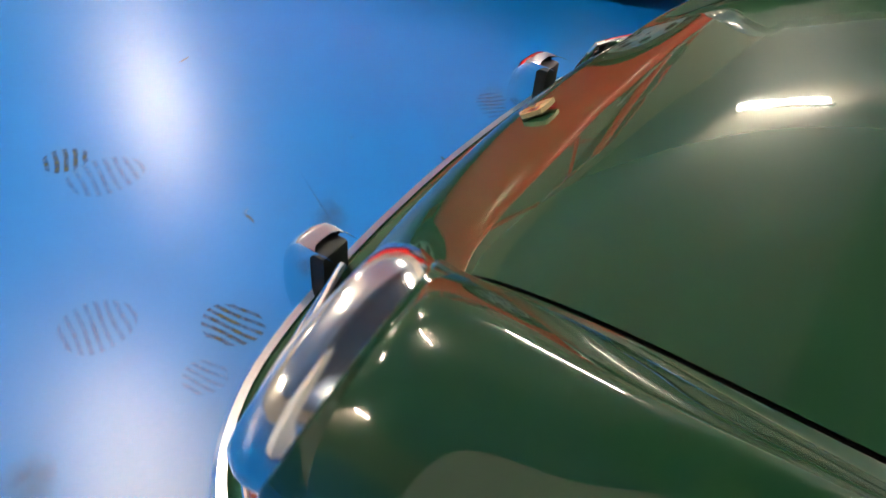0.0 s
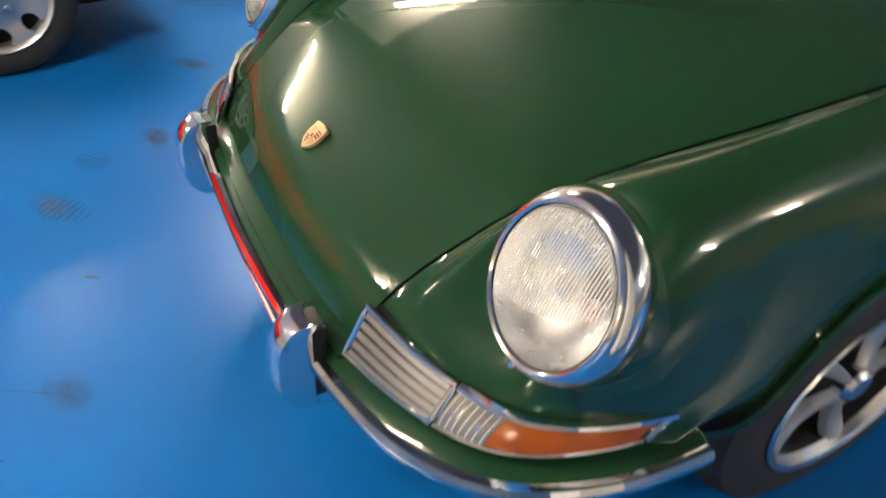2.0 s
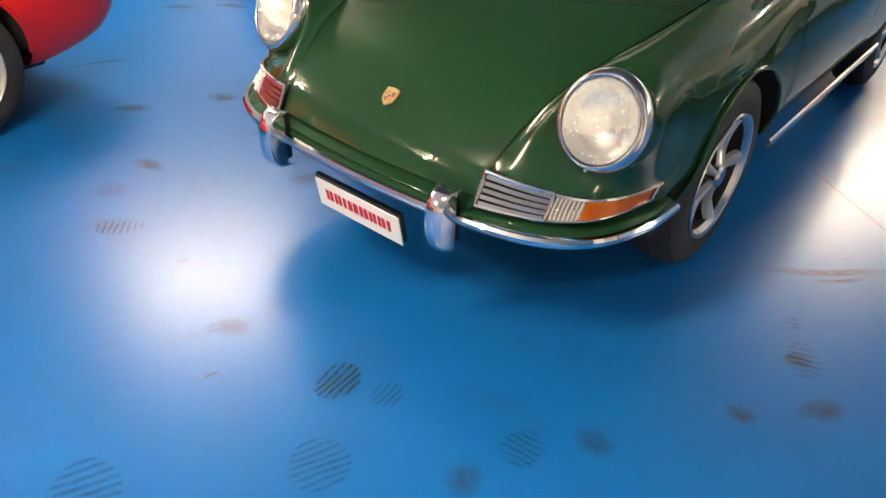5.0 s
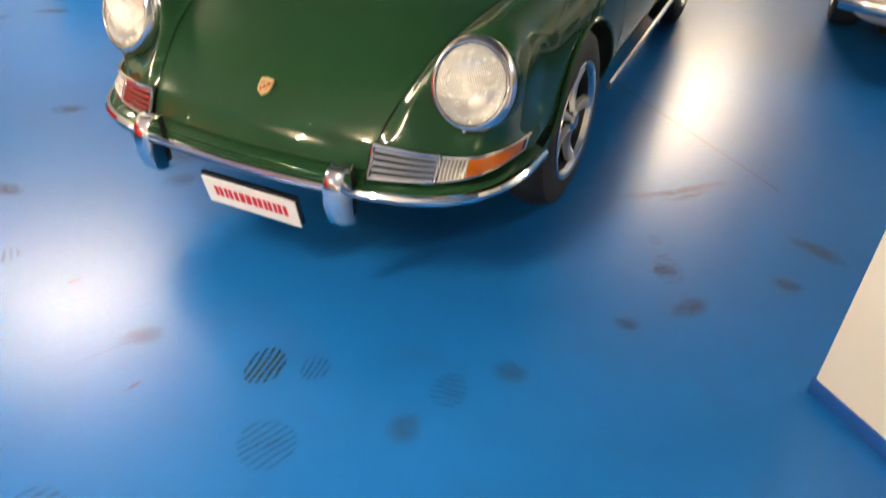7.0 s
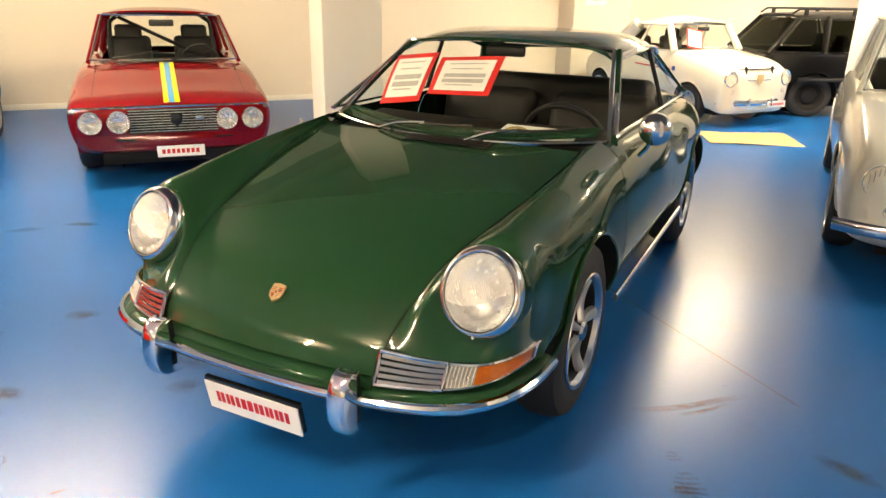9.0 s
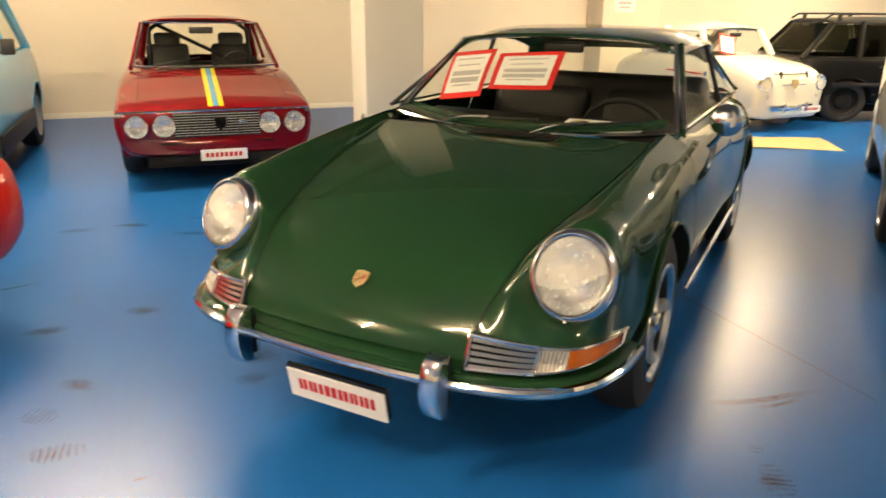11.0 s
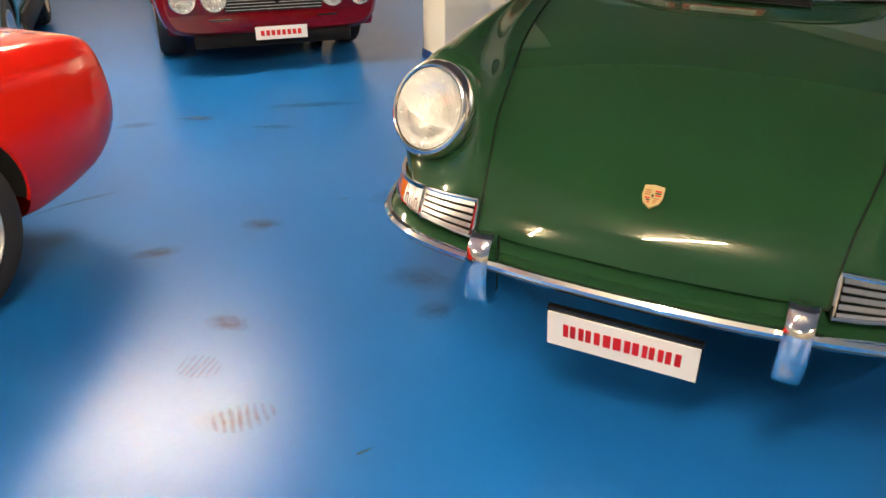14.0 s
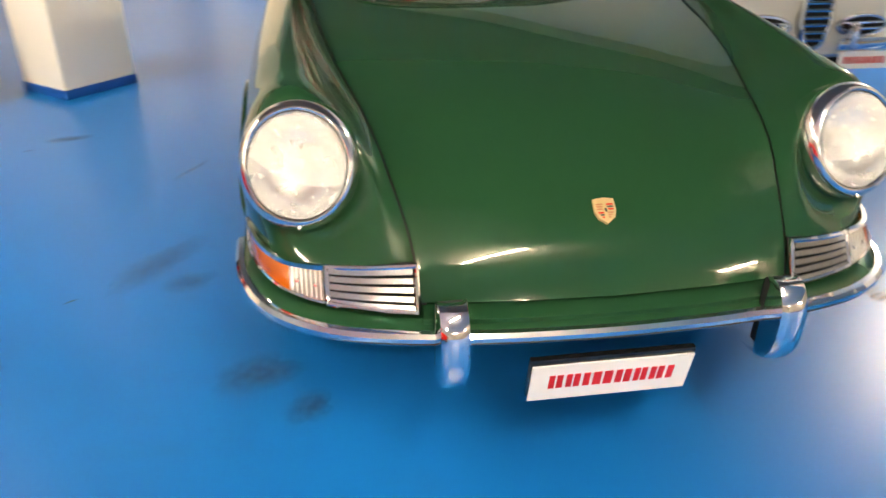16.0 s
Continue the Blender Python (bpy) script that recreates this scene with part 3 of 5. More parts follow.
for side in (1, -1):
    bm = relax(grid(body_sheet(2.035, 8, 58, VW, side)), 5)
    arch_cut(bm, HUB_Y, HUB_Z, 0.358, side)
    lm = lamp_frame(side).inverted()
    dead = [v for v in bm.verts if math.hypot(*(lm @ v.co).xy) < 0.104 and abs((lm @ v.co).z) < 0.14]
    rim = {n for v in dead for f in v.link_faces for n in f.verts} - set(dead)
    bmesh.ops.delete(bm, geom=dead, context="VERTS")
    for v in bm.verts:
        q = lm @ v.co
        r = math.hypot(q.x, q.y)
        if r < 0.175 and abs(q.z) < 0.2:
            if v in rim and r < 0.17:
                q.x, q.y, r = q.x * 0.113 / r, q.y * 0.113 / r, 0.113
            k = max(0.0, min(1.0, (0.175 - r) / 0.062)) ** 1.3 * max(0.0, min(1.0, (abs(v.co.x) - float(seam_x(max(0.09, v.co.y - 0.06))) - 0.02) / 0.05))
            q.z = q.z * (1 - k) - 0.012 * k
            v.co = lamp_frame(side) @ q
    relax(bm, 12)
    part("front_wing", bm, M_GREEN, car)
    bm = bmesh.new()
    pts = [body_point(2.0, v) - Vector((0, 0, 0.007)) for v in VW]
    rows = [[Vector(((p.x + d) * side, p.y, p.z)) for d in (-0.012, 0.012)] for p in pts]
    add_grid(bm, rows)
    part("bonnet_gap", bm, M_DARK, car, "dark gap beside the front lid")
    bm = grid(body_sheet(4.4, 8, 26, fine(1.392, 2.434, 30), side))
    part("door", bm, M_GREEN, car)
    bm = grid(body_sheet(4.4, 8, 34, fine(2.44, 2.90, 16) , side))
    arch_cut(bm, HUB_Y + BASE, HUB_Z, 0.345, side)
    part("quarter_panel", bm, M_GREEN, car)
    bm = grid(body_sheet(0, 8, 60, fine(2.90, 4.10, 46), side))
    arch_cut(bm, HUB_Y + BASE, HUB_Z, 0.345, side)
    part("rear_wing", bm, M_GREEN, car)
    # arch lips, wheel wells
    for cy, rad, nm in ((HUB_Y, 0.358, "front"), (HUB_Y + BASE, 0.345, "rear")):
        pts = []
        for ang in np.linspace(4, 176, 44):
            y, z = cy + rad * math.cos(radians(ang)), HUB_Z + rad * math.sin(radians(ang))
            pts.append(Vector((side * (side_x(y, z) + 0.001), y, z)))
        part("arch_lip", sweep(pts, ring(0.007), up=(1, 0, 0)), M_GREEN, car)
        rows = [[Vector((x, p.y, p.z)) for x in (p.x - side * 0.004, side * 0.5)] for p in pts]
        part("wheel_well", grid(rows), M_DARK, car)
        wheel_alloy(car, side * 0.752, cy, side)
    # sill trim
    part("sill_trim", sweep([(side * 0.775, y, 0.322) for y in np.linspace(1.31, 2.77, 12)], ring(0.016, 8, 0.6, 1.0)), M_CHROME, car, "bright metal sill strip")
part("cowl", grid([[Vector((x, 1.306 + 0.16 * (x / 0.64) ** 2 + d, float(hood_z(1.32)) + 0.006 + d * 0.25 + 0.035 * (x / 0.64) ** 2)) for x in np.linspace(-0.6, 0.6, 31)] for d in np.linspace(-0.01, 0.09, 6)]), M_GREEN, car)
for side in (1, -1):
    # Near-black: the shade below the sill strip is put into its colour.
    part("rocker", sweep([(side * 0.63, y, 0.29) for y in np.linspace(1.32, 2.78, 8)], [(-0.03, -0.05), (0.03, -0.05), (0.05, 0.08), (-0.05, 0.08)]), M_DARK, car, "sill panel, near-black to stand for the shade under the sill")
part("floor_pan", box((-0.50, 0.95, 0.20), (0.50, 3.6, 0.25), 0.01), M_DARK, car)
part("front_bulkhead", box((-0.48, 0.42, 0.30), (0.48, 0.46, 0.50), 0.01), M_DARK, car)

# bumper, strip, valance
bump_pts = smooth_path([(-0.775, 0.52), (-0.768, 0.41), (-0.728, 0.262), (-0.65, 0.160), (-0.52, 0.094), (-0.345, 0.062), (-0.17, 0.047), (0, 0.042), (0.17, 0.047), (0.345, 0.062), (0.52, 0.094), (0.65, 0.160), (0.728, 0.262), (0.768, 0.41), (0.775, 0.52)], 81)
bump_prof = [(-0.12, 0.462), (-0.05, 0.466), (-0.014, 0.460), (0.0, 0.448), (0.002, 0.432), (-0.008, 0.420), (-0.03, 0.412), (-0.07, 0.406), (-0.12, 0.404)]
def bump_rise(x):
    return -0.034 + 0.006 * (abs(x) / 0.78) ** 4


part("front_bumper", sweep([(p.x, p.y, bump_rise(p.x)) for p in bump_pts], bump_prof), M_GREEN, car, "body-coloured front bumper")
part("bumper_strip", sweep([(p.x, p.y, 0.441 + bump_rise(p.x)) for p in bump_pts], [(-0.004, -0.015), (0.008, -0.014), (0.015, -0.006), (0.015, 0.006), (0.008, 0.014), (-0.004, 0.015)]), M_CHROME, car, "bright bumper strip")
part("valance", sweep([(p.x * 0.93, p.y + 0.065, 0) for p in bump_pts[9:-9]], [(-0.03, 0.42), (0.03, 0.395), (0.024, 0.375), (-0.01, 0.340), (-0.06, 0.318), (-0.13, 0.305), (-0.13, 0.42)]), M_GREEN, car, "green panel tucked under the bumper")
for side in (1, -1):
    bm = bmesh.new()
    prof = [(0.044, 0.494), (0.022, 0.496), (0.004, 0.485), (-0.018, 0.443), (-0.022, 0.393), (-0.012, 0.343), (0.012, 0.316), (0.05, 0.308)]
    pr = smooth_path([(y, z) for y, z in prof], 22)
    rows = [[Vector((side * 0.345 + w * (0.031 - 0.002 * abs(i - 11) / 11), max(p.x, 0.0 if d else -1) + 0.010 * abs(w) ** 4 + 0.010 + d, p.y)) for w, d in ((-1, 0.034), (-1, 0.006), (-0.92, 0), (-0.6, 0), (-0.3, 0), (0, 0), (0.3, 0), (0.6, 0), (0.92, 0), (1, 0.006), (1, 0.034))] for i, p in enumerate(pr)]
    add_grid(bm, rows)
    bmesh.ops.recalc_face_normals(bm, faces=bm.faces)
    part("overrider", bm, M_CHROME, car, "chrome bumper overrider")
    part("overrider_rubber", box((side * 0.345 - 0.0285, 0.022, 0.333), (side * 0.345 + 0.0285, 0.078, 0.486), 0.005), M_BLACK, car)

part("bumper_filler", sweep([(p.x, p.y, 0) for p in bump_pts if abs(p.x) < 0.40], [(-0.020, 0.437), (-0.040, 0.446), (-0.062, 0.4515), (-0.09, 0.453), (-0.09, 0.42), (-0.02, 0.415)]), M_GREEN, car)
part("strip_groove", sweep([(p.x, p.y - 0.0145, 0.436 + bump_rise(p.x)) for p in bump_pts], ring(0.0022, 6)), M_BLACK, car, "dark groove along the bumper strip")

# headlamps
for side in (1, -1):
    m = lamp_frame(side)
    lamp = part("headlamp", lathe([(0.107, -0.05), (0.1125, -0.014), (0.1145, -0.002), (0.1148, 0.006), (0.1128, 0.017), (0.1070, 0.0285), (0.1025, 0.0345), (0.0985, 0.0360), (0.0958, 0.0345), (0.0938, 0.0305)], 64, m), M_TRIM, car, "bright polished headlamp rim")
    part("lamp_collar", lathe([(0.109, -0.006), (0.117, -0.012), (0.123, -0.05), (0.124, -0.10)], 56, m), M_GREEN, car)
    part("seal_ring", lathe([(0.0950, 0.0335), (0.0965, 0.0322), (0.0950, 0.0308), (0.0930, 0.0312), (0.0935, 0.0330)], 56, m), M_BLACK, lamp, "thin dark seal round the lens")
    part("lens", lathe([(0.0938, 0.0305), (0.085, 0.0350), (0.065, 0.0415), (0.032, 0.0475), (0.0, 0.0495)], 48, m), M_LENS, lamp, "ribbed clear glass lens")
    for k in range(40):
        x = -0.086 + 0.172 * k / 39
        h = math.sqrt(max(0, 0.089 ** 2 - x * x))
        pts = [m @ Vector((x, y, 0.0500 - (x * x + y * y) * 2.15)) for y in np.linspace(max(-h, -0.030 + 0.28 * x * side + 3.0 * x * x), h, 6)]
        part("lens_rib", sweep(pts, ring(0.0013, 5)), M_RIB, lamp).visible_shadow = False
    part("reflector", lathe([(0.0938, 0.0285), (0.090, 0.012), (0.078, -0.014), (0.055, -0.036), (0.025, -0.048), (0.0, -0.051)], 48, m), M_REFL, lamp, "silvered reflector bowl")
    part("bulb_shield", lathe([(0.0, 0.004), (0.012, 0.002), (0.017, -0.008), (0.015, -0.03)], 20, m), M_ALU, lamp)
    part("rim_screw", lathe([(0.0, 0.0045), (0.0035, 0.004), (0.0050, 0.001), (0.0050, -0.004)], 12, m @ Matrix.Translation((0.0, -0.1085, 0.0270))), M_ALU, lamp)

# grilles and indicators along the nose
lamp_path = curve1([0.40, 0.50, 0.58, 0.66, 0.70, 0.735, 0.750], [0.100, 0.129, 0.162, 0.210, 0.262, 0.352, 0.428])
lamp_top = curve1([0.40, 0.575, 0.66, 0.75], [0.532, 0.511, 0.505, 0.506])
lamp_low = curve1([0.40, 0.58, 0.66, 0.75], [0.448, 0.447, 0.457, 0.472])


def nose_point(x, k, out=0.0, side=1):
    """x outwards, k 0 at the lower edge and 1 at the upper edge of the lamp strip."""
    lo, hi = float(lamp_low(x)), float(lamp_top(x))
    return Vector((side * x, float(lamp_path(x)) - out + 0.039 * k, lo + (hi - lo) * k))


def nose_strip(x0, x1, out, side, n=12, k0=0.0, k1=1.0, bulge=0.0):
    return [[nose_point(x, k, out + bulge * (1 - (2 * k - 1) ** 2), side) for k in np.linspace(k0, k1, 7)] for x in np.linspace(x0, x1, n)]


for side in (1, -1):
    g = part("horn_grille", thicken(grid(nose_strip(0.406, 0.574, -0.014, side)), 0.004), M_DARK, car, "chrome horn grille with four bars")
    for k in range(5):
        kk = 0.10 + k * 0.2
        part("grille_bar", sweep([nose_point(x, kk, 0.001, side) for x in np.linspace(0.408, 0.572, 10)[::side]], [(-0.006, -0.0068), (0.007, -0.0068), (0.0085, -0.0045), (0.003, 0.0048), (-0.006, 0.0058)]), M_GRILLE, g)
    pts = []
    for (xa, ka), (xb, kb) in zip(((0.402, 0.0), (0.577, 0.0), (0.577, 1.0), (0.402, 1.0)), ((0.577, 0.0), (0.577, 1.0), (0.402, 1.0), (0.402, 0.0))):
        for f in np.linspace(0, 1, 8)[:-1]:
            pts.append(nose_point(xa + (xb - xa) * f, ka + (kb - ka) * f, 0.003, side))
    part("grille_frame", sweep(pts, ring(0.0062, 8), up=(0, -1, 0.3), closed=True), M_CHROME, g)
    ind = part("indicator", thicken(grid(nose_strip(0.585, 0.650, 0.002, side, 14, 0.06, 0.93, 0.006)), 0.012), M_CLEARLENS, car, "white and amber wraparound front indicator")
    part("amber_lens", thicken(grid(nose_strip(0.651, 0.744, 0.002, side, 20, 0.06, 0.93, 0.006)), 0.012), M_AMBER, ind, "amber indicator lens")
    part("lens_joint", sweep([nose_point(0.6505, k, 0.004 + 0.005 * math.sin(math.pi * k), side) for k in np.linspace(0.04, 0.95, 6)], ring(0.0016, 6), up=(0, -1, 0)), M_CLEARLENS, ind)
    for k in range(7):
        x = 0.590 + k * 0.0095
        part("lens_flute", sweep([nose_point(x, q, 0.0035 + 0.006 * (1 - (2 * q - 1) ** 2), side) for q in np.linspace(0.1, 0.9, 6)], ring(0.0016, 5), up=(0, -1, 0)), M_RIB, ind).visible_shadow = False
    for s_x in (0.600, 0.636):
        part("lens_screw", lathe([(0.0, 0.003), (0.0032, 0.0025), (0.0042, 0.0), (0.0042, -0.004)], 12, facing(nose_point(s_x, 0.5, 0.009, side), (0.35 * side, -1, 0.4))), M_ALU, ind)
    part("indicator_trim", sweep([nose_point(x, 0.99, 0.004, side) for x in np.linspace(0.582, 0.748, 20)], [(-0.006, -0.005), (0.004, -0.005), (0.0065, -0.001), (0.004, 0.0045), (-0.006, 0.005)]), M_CHROME, ind)
    part("indicator_trim", sweep([nose_point(x, 0.01, 0.003, side) for x in np.linspace(0.582, 0.746, 20)], ring(0.0038, 6)), M_CHROME, ind)
    part("end_cap", sweep([nose_point(0.747, k, 0.003, side) for k in np.linspace(0, 1, 6)], ring(0.0048, 6), up=(side, 0, 0)), M_CHROME, ind)
    part("lamp_gasket", sweep([nose_point(0.5805, k, 0.004, side) for k in np.linspace(-0.02, 1.02, 6)], ring(0.0022, 6), up=(0, -1, 0)), M_BLACK, ind)

# badge
m = facing(Vector((0, 0.196, 0.598)), Vector((0, -0.62, 0.78))) @ Matrix.Scale(0.9, 4)
sh = [(-0.025, 0.030), (0.0, 0.034), (0.025, 0.030), (0.026, 0.0), (0.020, -0.018), (0.0, -0.033), (-0.020, -0.018), (-0.026, 0.0)]


def plate_poly(pts, z0, z1, m):
    bm = bmesh.new()
    lo = [bm.verts.new(m @ Vector((x, y, z0))) for x, y in pts]
    hi = [bm.verts.new(m @ Vector((x, y, z1))) for x, y in pts]
    bm.faces.new(hi)
    for i in range(len(pts)):
        bm.faces.new((lo[i], lo[(i + 1) % len(pts)], hi[(i + 1) % len(pts)], hi[i]))
    bmesh.ops.recalc_face_normals(bm, faces=bm.faces)
    return bm


badge = part("badge", plate_poly(sh, -0.004, 0.004, m), M_GOLD, car, "gold shield badge with red and black fields")
for k in range(3):
    h = 0.0180 - k * 0.0062
    for side, mm in ((1, M_ENRED if k != 1 else M_BLACK), (-1, M_BRONZE)):
        part("badge_field", plate_poly([(side * 0.0045, h), (side * 0.0205, h), (side * 0.0205, h - 0.0040), (side * 0.0045, h - 0.0040)], 0.004, 0.0050, m), mm, badge)
    h = -0.0035 - k * 0.0058
    w = 0.0185 - 0.0035 * k
    for side, mm in ((-1, M_ENRED if k != 1 else M_BLACK), (1, M_BRONZE)):
        part("badge_field", plate_poly([(side * 0.0045, h), (side * w, h), (side * (w - 0.002), h - 0.0038), (side * 0.0045, h - 0.0038)], 0.004, 0.0050, m), mm, badge)
part("badge_shield", plate_poly([(-0.0065, 0.008), (0.0065, 0.008), (0.0055, -0.003), (0, -0.009), (-0.0055, -0.003)], 0.004, 0.0062, m), M_GOLD, badge)
part("badge_mark", plate_poly([(-0.0025, 0.005), (0.0025, 0.005), (0.003, -0.002), (0, -0.005), (-0.002, -0.002)], 0.0062, 0.0070, m), M_BLACK, badge)

# plate holder and dealer plate (lettering as plain blocks)
m = facing(Vector((0, 0.053, 0.281)), Vector((0, -0.98, -0.19)))
part("plate_holder", box((-0.180, -0.05, -0.022), (0.180, 0.060, -0.006), 0.004, m), M_BLACKP, car, "dark plate holder")
pl = part("plate", box((-0.176, -0.056, -0.004), (0.176, 0.048, 0.0), 0.0, m), M_WHITE, car, "white dealer plate with red block lettering")
x = -0.136
for k, w in enumerate((0.030, 0.030, 0.014, 0.042, 0.034, 0.028, 0.030, 0.014)):
    for a, b, lo, hi in (((0.0, 0.42, -0.020, 0.019), (0.56, 1.0, -0.020, 0.019)) if w > 0.02 else ((0.0, 1.0, -0.020, 0.019),)):
        part("letter_block", plate_poly([(x + w * a, lo), (x + w * b, lo), (x + w * b, hi), (x + w * a, hi)], 0.0, 0.0012, m), M_REDINK, pl)
    x += w + 0.0075


# cabin
def screen(f, s):
    """Windscreen point: f -1..1 across, s 0 (base) .. 1 (top)."""
    xb, xt = 0.642 * f + 0.012, 0.520 * f + 0.006
    base = Vector((xb, 1.295 + 0.165 * f * f, 0.886 + 0.022 * f * f))
    top = Vector((xt, 1.86 + 0.075 * f * f, 1.257 - 0.03 * f * f))
    p = base.lerp(top, s)
    p += Vector((0, -0.10, 0.06)) * (s * (1 - s)) * 0.5
    return p


part("windscreen", thicken(grid([[screen(f, s) for f in np.linspace(-0.985, 0.985, 31)] for s in np.linspace(0.02, 0.975, 15)]), 0.004), M_GLASS, car)
loop = [screen(f, 0) for f in np.linspace(-1, 1, 25)] + [screen(1, s) for s in np.linspace(0, 1, 12)[1:]] + [screen(f, 1) for f in np.linspace(1, -1, 25)[1:]] + [screen(-1, s) for s in np.linspace(1, 0, 12)[1:-1]]
part("windscreen_trim", sweep(loop, ring(0.011, 8), up=(0, -0.6, 0.8), closed=True), M_TRIM, car, "chrome windscreen surround")
roof_z = curve1([1.84, 2.0, 2.3, 2.6, 2.85, 3.05], [1.265, 1.286, 1.300, 1.287, 1.238, 1.165])
roof_w = curve1([1.84, 2.3, 2.7, 3.05], [0.535, 0.565, 0.55, 0.50])
rows = []
for y in np.linspace(1.84, 3.05, 22):
    w, z = float(roof_w(y)), float(roof_z(y))
    rows.append([Vector((w * f, y + (0.075 * f * f if y < 1.95 else 0.075 * f * f * max(0, 1 - (y - 1.95) / 0.5)), z - 0.02 * f * f - 0.055 * abs(f) ** 7)) for f in np.linspace(-1, 1, 27)])
part("roof", thicken(grid(rows), 0.012), M_GREEN, car)
for side in (1, -1):
    a0, a1 = screen(side, 0), screen(side, 1)
    pts = [a0.lerp(a1, s) + Vector((side * 0.016, 0.02, -0.004)) for s in np.linspace(-0.02, 1.0, 12)]
    part("a_pillar", sweep(pts, ring(0.015, 8), up=(0, -0.6, 0.8)), M_GREEN, car)
    def side_glass(y, s):
        w = float(roof_w(max(y, 1.84))) + 0.012
        zt = float(roof_z(max(y, 1.84))) - 0.085
        return Vector((side * (0.675 + (w - 0.675) * s), y, 0.935 + (zt - 0.935) * s))
    front_y = lambda s: 1.47 + 0.45 * s
    part("door_glass", thicken(grid([[side_glass(front_y(s) + (2.40 - front_y(s)) * k, s) for k in np.linspace(0, 1, 10)] for s in np.linspace(0, 1, 8)]), 0.004), M_GLASS, car)
    part("quarter_glass", thicken(grid([[side_glass(2.44 + (0.50 - 0.12 * s) * k, s * (1 - 0.35 * k)) for k in np.linspace(0, 1, 8)] for s in np.linspace(0, 1, 8)]), 0.004), M_GLASS, car)
    fr = [side_glass(front_y(s), s) for s in np.linspace(0, 1, 10)] + [side_glass(y, 1.0) for y in np.linspace(1.95, 2.42, 8)]
    part("window_frame", sweep(fr, ring(0.010, 6), up=(side, 0, 0.2)), M_TRIM, car, "chrome side window frame")
    part("b_post", sweep([side_glass(2.42, s) for s in np.linspace(0, 1, 6)], ring(0.012, 6), up=(side, 0, 0.2)), M_BLACK, car)
    part("gutter", sweep([Vector((side * (float(roof_w(y)) + 0.008), y, float(roof_z(y)) - 0.074)) for y in np.linspace(1.93, 3.0, 14)], ring(0.008, 6)), M_CHROME, car)
    part("belt_trim", sweep([(side * 0.682, y, 0.936) for y in np.linspace(1.47, 2.95, 12)], ring(0.007, 6)), M_CHROME, car)
    # rear pillar
    rows = [[Vector((side * (0.675 + (float(roof_w(min(y, 3.05))) - 0.675) * s), y + (3.30 - y) * (1 - s) * 0.6, 0.935 + (float(roof_z(min(y, 3.05))) - 0.06 - 0.935) * s)) for s in np.linspace(0, 1, 8)] for y in np.linspace(2.86, 3.05, 6)]
    part("rear_pillar", thicken(grid(rows), 0.015), M_GREEN, car)
part("rear_window", thicken(grid([[Vector((0.56 * f * (1 - 0.12 * s), 3.34 - 0.30 * s - 0.06 * f * f * (1 - s), 0.955 + 0.22 * s)) for f in np.linspace(-1, 1, 15)] for s in np.linspace(0, 1, 6)]), 0.004), M_GLASS, car)

# interior
part("dash_vent", box((-0.30, 1.47, 0.885), (0.02, 1.50, 0.891), 0.002), M_BLACK, car)
part("dashboard", sweep([(x, 1.62 + 0.05 * (x / 0.6) ** 2, 0.90) for x in np.linspace(-0.60, 0.60, 15)], [(-0.16, -0.17), (0.16, -0.17), (0.25, -0.05), (0.10, -0.028), (-0.10, 0.005), (-0.16, -0.04)]), M_LEATHER, car, "black padded dashboard")
part("parcel_shelf", box((-0.56, 2.70, 0.55), (0.56, 3.3, 0.92), 0.04), M_LEATHER, car)
part("cabin_floor", box((-0.62, 1.4, 0.25), (0.62, 3.2, 0.30), 0.01), M_DARK, car)
for sx in (-0.33, 0.33):
    seat = part("seat", box((sx - 0.24, 1.95, 0.32), (sx + 0.24, 2.45, 0.52), 0.06, seg=3), M_LEATHER, car, "black leather seat")
    part("backrest", box((sx - 0.285, -0.07, 0.0), (sx + 0.285, 0.07, 0.55), 0.07, Matrix.Translation((0, 2.46, 0.42)) @ pose(0, 0, 0, -14, 0, 0), 3), M_LEATHER, seat)
part("rear_seat", box((-0.58, 2.60, 0.50), (0.58, 2.75, 1.03), 0.05, seg=3), M_LEATHER, car, "black leather rear seat back")
wm = facing(Vector((0.33, 1.92, 0.80)), Vector((0, 0.9, 0.42)))
st = part("steering_wheel", sweep([wm @ Vector((0.2 * math.cos(a), 0.2 * math.sin(a), 0)) for a in np.linspace(0, 2 * math.pi, 40)[:-1]], ring(0.013, 8), up=(0, 0.9, 0.42), closed=True), M_BLACK, car)
for ang in (0, 180, 270):
    part("spoke", sweep([wm @ Vector((r * math.cos(radians(ang)), r * math.sin(radians(ang)), -0.02 + r * 0.1)) for r in (0.02, 0.1, 0.195)], ring(0.011, 6), up=(0, 0.9, 0.42)), M_BLACK, st)
part("rear_view_mirror", box((-0.10, 1.93, 1.175), (0.10, 1.96, 1.225), 0.012), M_BLACK, car)
